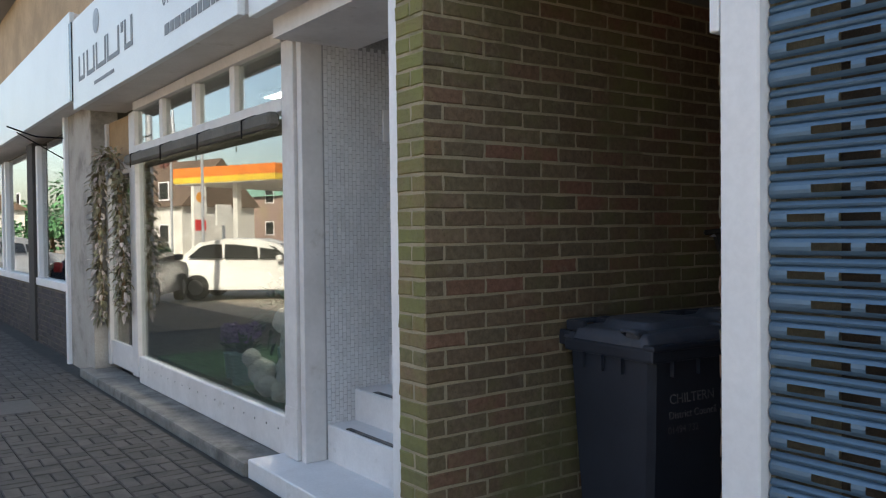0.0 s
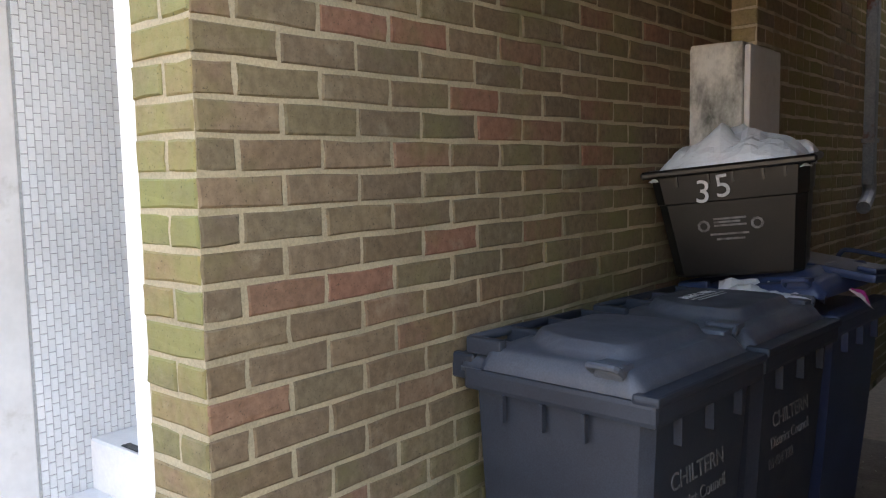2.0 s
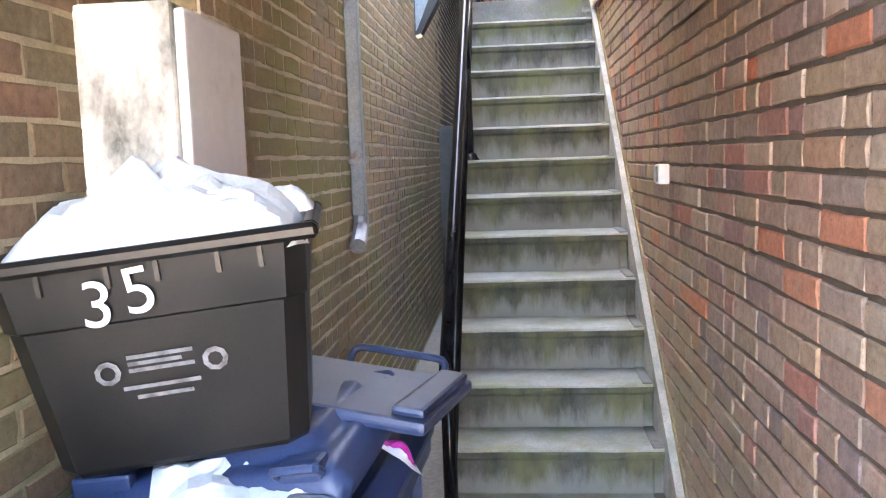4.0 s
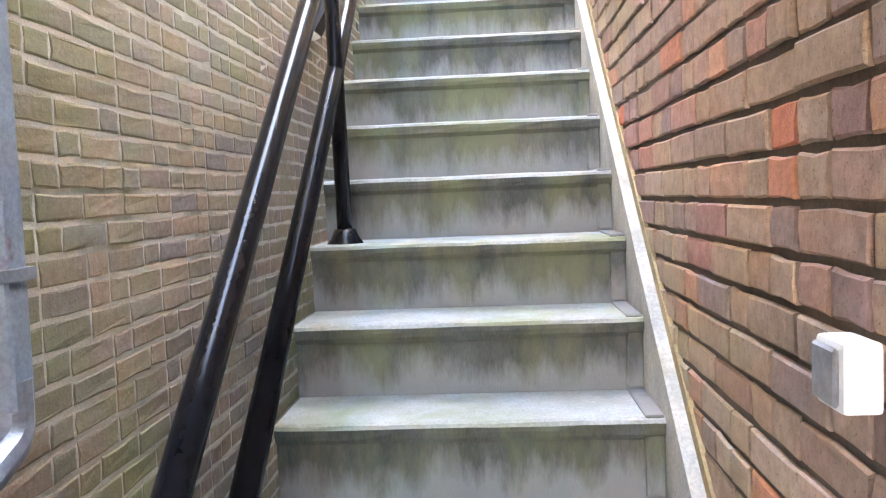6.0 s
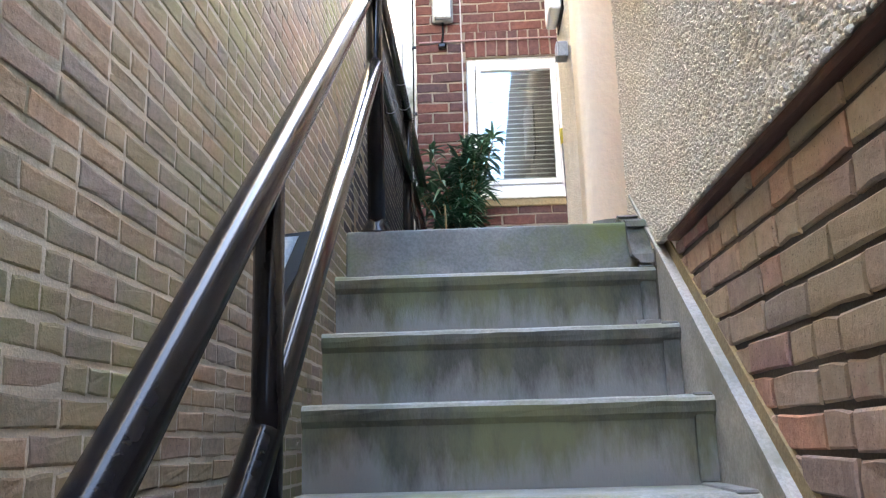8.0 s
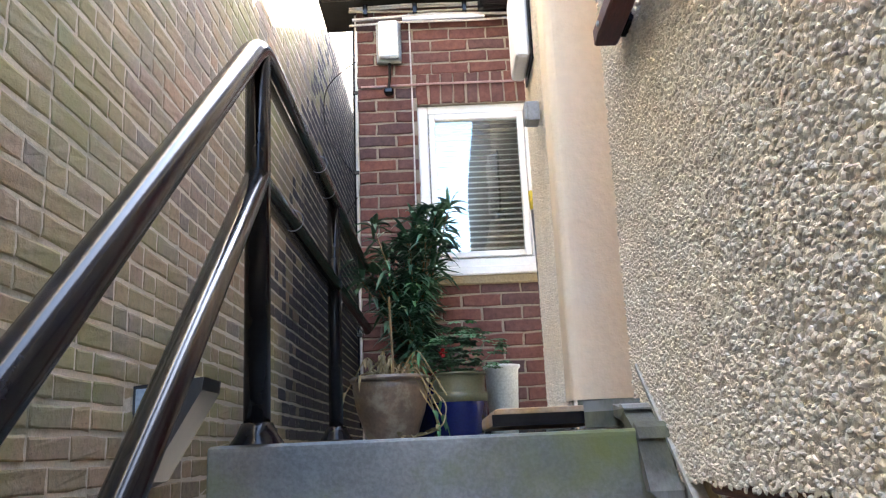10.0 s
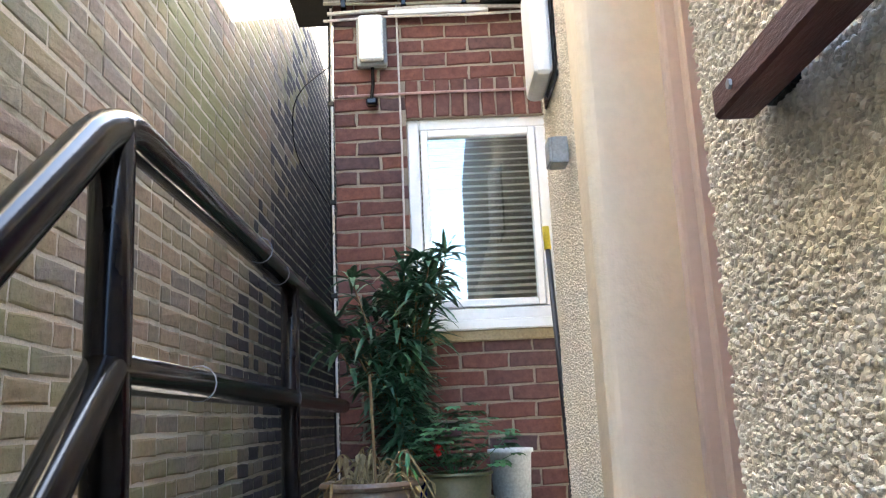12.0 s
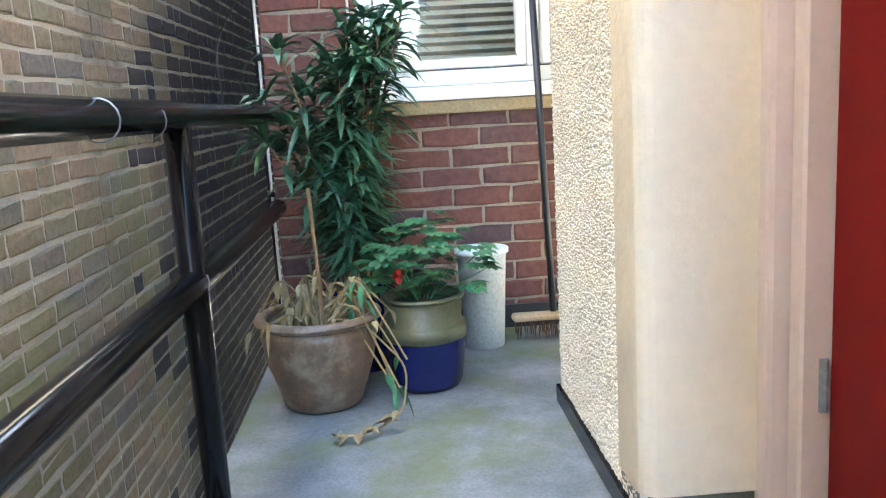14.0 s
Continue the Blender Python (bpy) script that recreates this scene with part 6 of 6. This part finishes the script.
M_CARPAINT = mat("white_car_paint", (0.74, 0.73, 0.70), (0.70, 0.69, 0.66), 2, 0.25, 0.0, grain=0.1)
M_CARGLASS = mat("dark_car_glass", (0.02, 0.022, 0.025), None, 3, 0.08, 0.0)
M_TYRE = mat("black_tyre", (0.015, 0.015, 0.015), None, 8, 0.8, 0.1)
M_ALLOY = mat("dull_alloy", (0.20, 0.20, 0.21), None, 8, 0.4, 0.0, 0.7)


def car(at, turn, paint, label):
    t = thing("parked_car", label, "car", at, turn, "parked cars")
    side = [(-2.05, 0.32), (-2.12, 0.62), (-2.02, 0.92), (-1.72, 1.12), (-1.30, 1.44), (-0.6, 1.54), (0.2, 1.52), (0.72, 1.38), (1.22, 1.02), (1.85, 0.88), (2.10, 0.68), (2.12, 0.35), (1.95, 0.26), (-1.9, 0.26)]
    bm = bmesh.new()
    rows = []
    for w, ins in ((-0.86, 0.05), (-0.80, 0.0), (0.80, 0.0), (0.86, 0.05)):
        r = []
        for x, z in side:
            k = (1 if z < 1.0 else 0.80) * w
            r.append(bm.verts.new((x * (1 - ins * 0.2), k, z - ins * 0.2 * (z - 0.6))))
        rows.append(r)
    n = len(side)
    for a, b in zip(rows, rows[1:]):
        for k in range(n):
            bm.faces.new((a[k], a[(k + 1) % n], b[(k + 1) % n], b[k]))
    bm.faces.new(rows[0])
    bm.faces.new(rows[-1][::-1])
    bmesh.ops.recalc_face_normals(bm, faces=bm.faces)
    part("body", bm, paint, t)
    for s in (-1, 1):
        for pts in ([(-1.55, 1.06), (-1.20, 1.36), (-0.72, 1.43), (-0.68, 1.04)], [(-0.62, 1.04), (-0.64, 1.43), (0.18, 1.42), (0.22, 1.02)], [(0.28, 1.02), (0.25, 1.42), (0.62, 1.32), (1.0, 1.02)]):
            bm = prism(pts, 0.0, 0.012)
            bm.transform(Matrix(((1, 0, 0, 0), (0, -0.28 * s, s, s * 1.065), (0, 1, 0, 0), (0, 0, 0, 1))))
            part("side_window", bm, M_CARGLASS, t)
        for x in (-1.32, 1.32):
            m = Matrix.Translation((x, s * 0.80, 0.32)) @ pose(0, 0, 0, 90, 0, 0)
            w = part("wheel", lathe([(0.19, -0.10), (0.31, -0.10), (0.32, -0.06), (0.32, 0.06), (0.31, 0.10), (0.19, 0.10)], 24, m=m), M_TYRE, t)
            part("rim", lathe([(0.001, 0.08), (0.06, 0.09), (0.19, 0.095), (0.19, -0.095), (0.06, -0.09), (0.001, -0.08)], 12, m=m), M_ALLOY, w)
        part("mirror", box(0.72, s * 0.9 - 0.1, 0.98, 0.86, s * 0.9 + 0.1, 1.12, 0.03), paint, t)
        part("tail_light", box(-2.08, s * 0.72 - 0.08, 0.85, -1.96, s * 0.72 + 0.08, 1.05, 0.02), mat("red_lamp_lens", (0.35, 0.02, 0.02), None, 5, 0.3, 0), t)
    part("windscreen", prism([(-0.66, 0.0), (0.66, 0.0), (0.58, 0.55), (-0.58, 0.55)], 0.0, 0.01, m=Matrix(((0, -0.78, 0.62, 1.16), (1, 0, 0, 0), (0, 0.62, 0.78, 1.05), (0, 0, 0, 1)))), M_CARGLASS, t)


def ground_z(y):
    ys = [-400, -80, -40, -20, -14, -8, -3.21, -3.2, -1.5, 0]
    zs = [1.2, 1.2, 0.9, 0.35, 0.1, -0.12, -0.2, -0.1, -0.06, -0.06]
    return float(np.interp(y, ys, zs))


x, y = across(67.5, 21)
car((x, y, ground_z(y)), -52, M_CARPAINT, "white five-door hatchback parked across the street")
x, y = across(76.0, 19)
car((x, y, ground_z(y)), -150, mat("dark_blue_car_paint", (0.02, 0.025, 0.04), None, 2, 0.25, 0.0), "dark blue car parked across the street")
x, y = across(83, 30)
car((x, y, ground_z(y)), -120, mat("silver_car_paint", (0.35, 0.37, 0.40), None, 2, 0.3, 0.0), "silver car parked across the street")
x, y = across(88, 24)
car((x, y, ground_z(y)), -100, mat("grey_car_paint", (0.16, 0.17, 0.19), None, 2, 0.3, 0.0), "grey car parked across the street")
M_WALLW = mat("white_house_render", (0.68, 0.67, 0.63), None, 1, 0.9, 0.1)
M_SLATE = mat("dark_hung_slate", (0.085, 0.078, 0.072), (0.06, 0.056, 0.054), 3, 0.8, 0.4)
structure("wall_right_storey", box(1.60, 0.10, 4.752, 5.0, 7.262, 7.3), M_SLATE, "dark slate-hung upper storey over the pebbledash wall")
# Unseen boxes added behind the storey to keep sun off the landing.
structure("wall_right_storey_rear", box(1.60, 7.264, 5.31, 5.0, 9.72, 7.3), M_SLATE)
structure("wall_right_storey_end", box(1.60, 9.722, 6.2, 5.0, 10.5, 7.3), M_SLATE)
M_ROOF = mat("brown_roof_tiles", (0.13, 0.085, 0.06), (0.10, 0.07, 0.05), 3, 0.9, 0.3)


def house(deg, dist, w, d, h, rh, wall_mat, roof_mat, label, turn=None, chimney=True, storeys=2):
    x, y = across(deg, dist)
    t = thing("house", label, "house", (x, y, ground_z(y) - 0.1), (deg + 90 if turn is None else turn))
    part("wall", box(-w / 2, -d / 2, 0, w / 2, d / 2, h), wall_mat, t)
    bm = bmesh.new()
    v = [bm.verts.new(p) for p in ((-w / 2 - 0.3, -d / 2 - 0.3, h), (w / 2 + 0.3, -d / 2 - 0.3, h), (w / 2 + 0.3, d / 2 + 0.3, h), (-w / 2 - 0.3, d / 2 + 0.3, h), (-w / 2 - 0.3, 0, h + rh), (w / 2 + 0.3, 0, h + rh))]
    for f in ((0, 1, 5, 4), (2, 3, 4, 5), (0, 4, 3), (1, 2, 5), (3, 2, 1, 0)):
        bm.faces.new([v[k] for k in f])
    r = part("roof", bm, roof_mat, t)
    if chimney:
        part("chimney", box(-w / 4 - 0.4, -0.4, h + rh * 0.4, -w / 4 + 0.4, 0.4, h + rh + 1.0), M_BRICK_D, r)
        for k in (-0.2, 0.0, 0.2):
            part("chimney_pot", lathe([(0.1, 0), (0.08, 0.4), (0.001, 0.4)], 8, m=Matrix.Translation((-w / 4 + k, 0, h + rh + 1.0))), M_TERRA, r)
    for s in range(storeys):
        n = max(2, int(w / 3))
        for k in range(n):
            cx = -w / 2 + (k + 0.5) * w / n
            for sy in (-1, 1):
                wi = part("window", box(cx - 0.5, sy * d / 2 - 0.03, 0.9 + s * 2.7, cx + 0.5, sy * d / 2 + 0.03, 2.1 + s * 2.7), M_WHITE, t)
                part("pane", box(cx - 0.42, sy * d / 2 - 0.035, 0.98 + s * 2.7, cx + 0.42, sy * d / 2 + 0.035, 2.02 + s * 2.7), M_CARGLASS, wi)


house(72.0, 58, 7, 6, 3.2, 3.2, M_WALLW, M_ROOF, "white gabled house with a brown roof and chimney", turn=-20)
house(67.5, 78, 16, 9, 4.2, 2.2, M_BRICK_R, mat("green_copper_roof", (0.22, 0.42, 0.33), None, 2, 0.7, 0.1), "long brick building with a pale green roof", chimney=False)
house(86, 70, 14, 8, 3.5, 2.5, M_WALLW, M_ROOF, "pale house in the distance")
house(50, 60, 18, 8, 5.5, 3.0, M_BRICK_R, M_ROOF, "red brick terrace across the street", turn=0)
house(20, 45, 20, 8, 5.5, 3.0, M_BRICK_R, M_ROOF, "red brick terrace across the street", turn=0)
house(-15, 45, 20, 8, 5.5, 3.0, M_BRICK_R, M_ROOF, "red brick terrace across the street", turn=0)
x, y = across(65.6, 46)
pc = thing("filling_station_canopy", "white filling station canopy with an orange and yellow edge", "canopy", (x, y, ground_z(y)), 65.6 - 90 + 90)
part("roof", box(-4.5, -3.5, 3.9, 4.5, 3.5, 4.25), M_WALLW, pc)
part("orange_band", box(-4.55, -3.55, 4.26, 4.55, 3.55, 4.75), mat("orange_fascia", (0.80, 0.22, 0.03), None, 1, 0.5, 0.0), pc)
part("yellow_band", box(-4.54, -3.54, 3.95, 4.54, 3.54, 4.255), mat("yellow_fascia", (0.80, 0.55, 0.05), None, 1, 0.5, 0.0), pc)
for px in (-3.5, 3.5):
    part("column", box(px - 0.15, -0.15, 0, px + 0.15, 0.15, 3.9), M_WALLW, pc)
x, y = across(71.2, 38)
pg = thing("price_sign", "tall white price pylon with a yellow and red badge", "sign", (x, y, ground_z(y)), 71)
part("panel", box(-0.35, -0.1, 0.4, 0.35, 0.1, 3.7), M_WALLW, pg)
part("badge", lathe([(0.001, 0.11), (0.24, 0.11), (0.24, -0.11), (0.001, -0.11)], 16, m=Matrix.Translation((0, 0, 3.2)) @ pose(0, 0, 0, 90, 0, 0)), mat("orange_badge", (0.75, 0.30, 0.03), None, 1, 0.5, 0), pg)
part("red_block", box(-0.3, -0.105, 1.7, 0.3, 0.105, 2.2), mat("red_price_panel", (0.7, 0.03, 0.04), None, 1, 0.5, 0), pg)
x, y = across(69.6, 36)
wb = thing("notice_board", "white notice board on posts", "sign", (x, y, ground_z(y)), 70)
part("panel", box(-0.4, -0.05, 1.9, 0.4, 0.05, 2.8), M_WALLW, wb)
part("post", box(-0.05, -0.05, 0, 0.05, 0.05, 1.9), M_STEEL, wb)
for deg, dist, h, r in ((74.7, 17, 6.5, 0.07), (71.0, 32, 7.0, 0.06), (73.0, 34, 6.2, 0.05), (62, 26, 7.0, 0.06)):
    x, y = across(deg, dist)
    sl = thing("street_lamp", "grey steel street lamp with a curved arm", "street lamp", (x, y, ground_z(y)), 0, "street lamps")
    part("pole", tube([(0, 0, 0), (0, 0, h)], r, 8), M_STEEL, sl)
    part("arm", tube(rounded([(0, 0, h - 0.05), (0, 0, h + 0.25), (-1.0, 0.2, h + 0.4)], 0.2), 0.035, 6), M_STEEL, sl)
    part("head", box(-1.5, 0.12, h + 0.36, -0.95, 0.3, h + 0.46, 0.03), M_STEEL, sl)
x, y = across(72.6, 130)
sp = thing("church_spire", "slender grey church spire in the distance", "spire", (x, y, 1.0))
part("spire", lathe([(1.2, 6.0), (0.5, 14), (0.02, 21)], 8), M_STEEL, sp)
part("tower", box(-1.4, -1.4, 0, 1.4, 1.4, 6.0), M_BRICK_D, sp)


def tree(deg, dist, h, r, seed):
    rng = random.Random(seed)
    x, y = across(deg, dist)
    t = thing("tree", "broad green tree in the distance", "tree", (x, y, ground_z(y) - 0.1), 0, "trees across the street")
    part("trunk", tube([(0, 0, 0), (0.1, 0, h * 0.3), (0, 0.1, h * 0.6)], 0.22, 8, taper=0.4), M_STEM, t)
    specs = []
    cl = [Vector((rng.gauss(0, r * 0.45), rng.gauss(0, r * 0.45), h * 0.65 + rng.gauss(0, h * 0.15))) for _ in range(14)]
    for c in cl:
        part("limb", tube([(0, 0, h * 0.4), c], 0.06, 5, taper=0.3), M_STEM, t)
        for k in range(130):
            d = Vector((rng.gauss(0, 1), rng.gauss(0, 1), rng.gauss(0, 1))).normalized()
            specs.append((c + d * rng.uniform(0.2, 0.42) * r, d + Vector((0, 0, -0.2)), 0.34, 0.14, 0.3))
    leaves(t, specs, M_LEAF2, "crown")


for k, (deg, dist, h, r) in enumerate(((77.5, 60, 5.5, 3.2), (80, 70, 3.4, 3.2), (84, 62, 3.0, 2.8), (90, 55, 3.0, 2.8), (58, 50, 6.0, 3.0), (75.5, 85, 6.5, 3.5), (95, 60, 6, 3))):
    tree(deg, dist, h, r, 50 + k)


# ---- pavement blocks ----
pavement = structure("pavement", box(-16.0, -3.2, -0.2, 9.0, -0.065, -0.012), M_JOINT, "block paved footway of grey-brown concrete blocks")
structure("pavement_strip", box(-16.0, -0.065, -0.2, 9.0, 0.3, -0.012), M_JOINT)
structure("drain_cover", box(-5.35, -1.05, -0.011, -4.75, -0.70, 0.012, 0.004), mat("rusty_iron_cover", (0.10, 0.09, 0.085), None, 30, 0.7, 0.6, 0.3), "dark iron cover in the footway")


def pave():
    rng = random.Random(15)
    L, W, J = 0.2, 0.1, 0.006
    kinds = []
    for k in range(6):
        me = bpy.data.meshes.new("block")
        hw, hl, c = W / 2 - J / 2, L / 2 - J / 2, 0.006
        tz = rng.uniform(-0.0015, 0.0015)
        me.from_pydata([(-hl, -hw, -0.02), (hl, -hw, -0.02), (hl, hw, -0.02), (-hl, hw, -0.02), (-hl, -hw, 0.008 - c), (hl, -hw, 0.008 - c), (hl, hw, 0.008 - c), (-hl, hw, 0.008 - c), (-hl + c, -hw + c, 0.008 + tz), (hl - c, -hw + c, 0.008 - tz), (hl - c, hw - c, 0.008 + tz), (-hl + c, hw - c, 0.008)], [], [(8, 9, 10, 11)] + [(a, (a + 1) % 4, 4 + (a + 1) % 4, 4 + a) for a in range(4)] + [(4 + a, 4 + (a + 1) % 4, 8 + (a + 1) % 4, 8 + a) for a in range(4)])
        me.materials.append(M_PAVER)
        kinds.append(me)
    count = 0
    verts, faces = [], []
    # Basket weave: pairs of blocks turned in alternate squares.
    nx = int(25.0 / L)
    for j in range(15):
        for i in range(nx):
            cx, cy = -15.9 + (i + 0.5) * L, -3.1 + (j + 0.5) * L
            if cx > 8.8:
                continue
            for s in (-1, 1):
                flat = (i + j) % 2 == 0
                px, py = (cx, cy + s * W / 2) if flat else (cx + s * W / 2, cy)
                a = 0 if flat else math.pi / 2
                m = Matrix.Translation((px, py, rng.uniform(-0.002, 0.002))) @ Matrix.Rotation(a + rng.uniform(-0.01, 0.01), 4, "Z") @ Matrix.Rotation(rng.uniform(-0.008, 0.008), 4, "X")
                me = kinds[rng.randrange(6)]
                if -4.6 < px < -2.2 and -1.5 < py < -0.1 and count < 300:
                    ob = new("block", me)
                    ob.parent = pavement
                    ob.matrix_basis = m
                    count += 1
                else:
                    b = len(verts)
                    verts += [tuple(m @ v.co) for v in me.vertices]
                    faces += [tuple(b + q for q in p.vertices) for p in me.polygons]
    me = bpy.data.meshes.new("blocks")
    me.from_pydata(verts, [], faces)
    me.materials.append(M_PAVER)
    ob = new("blocks", me)
    ob.parent = pavement
    ob["kind"] = "stuff"


pave()

# ---- bricks, laid last ----
for some in LATER:
    lay(*some)
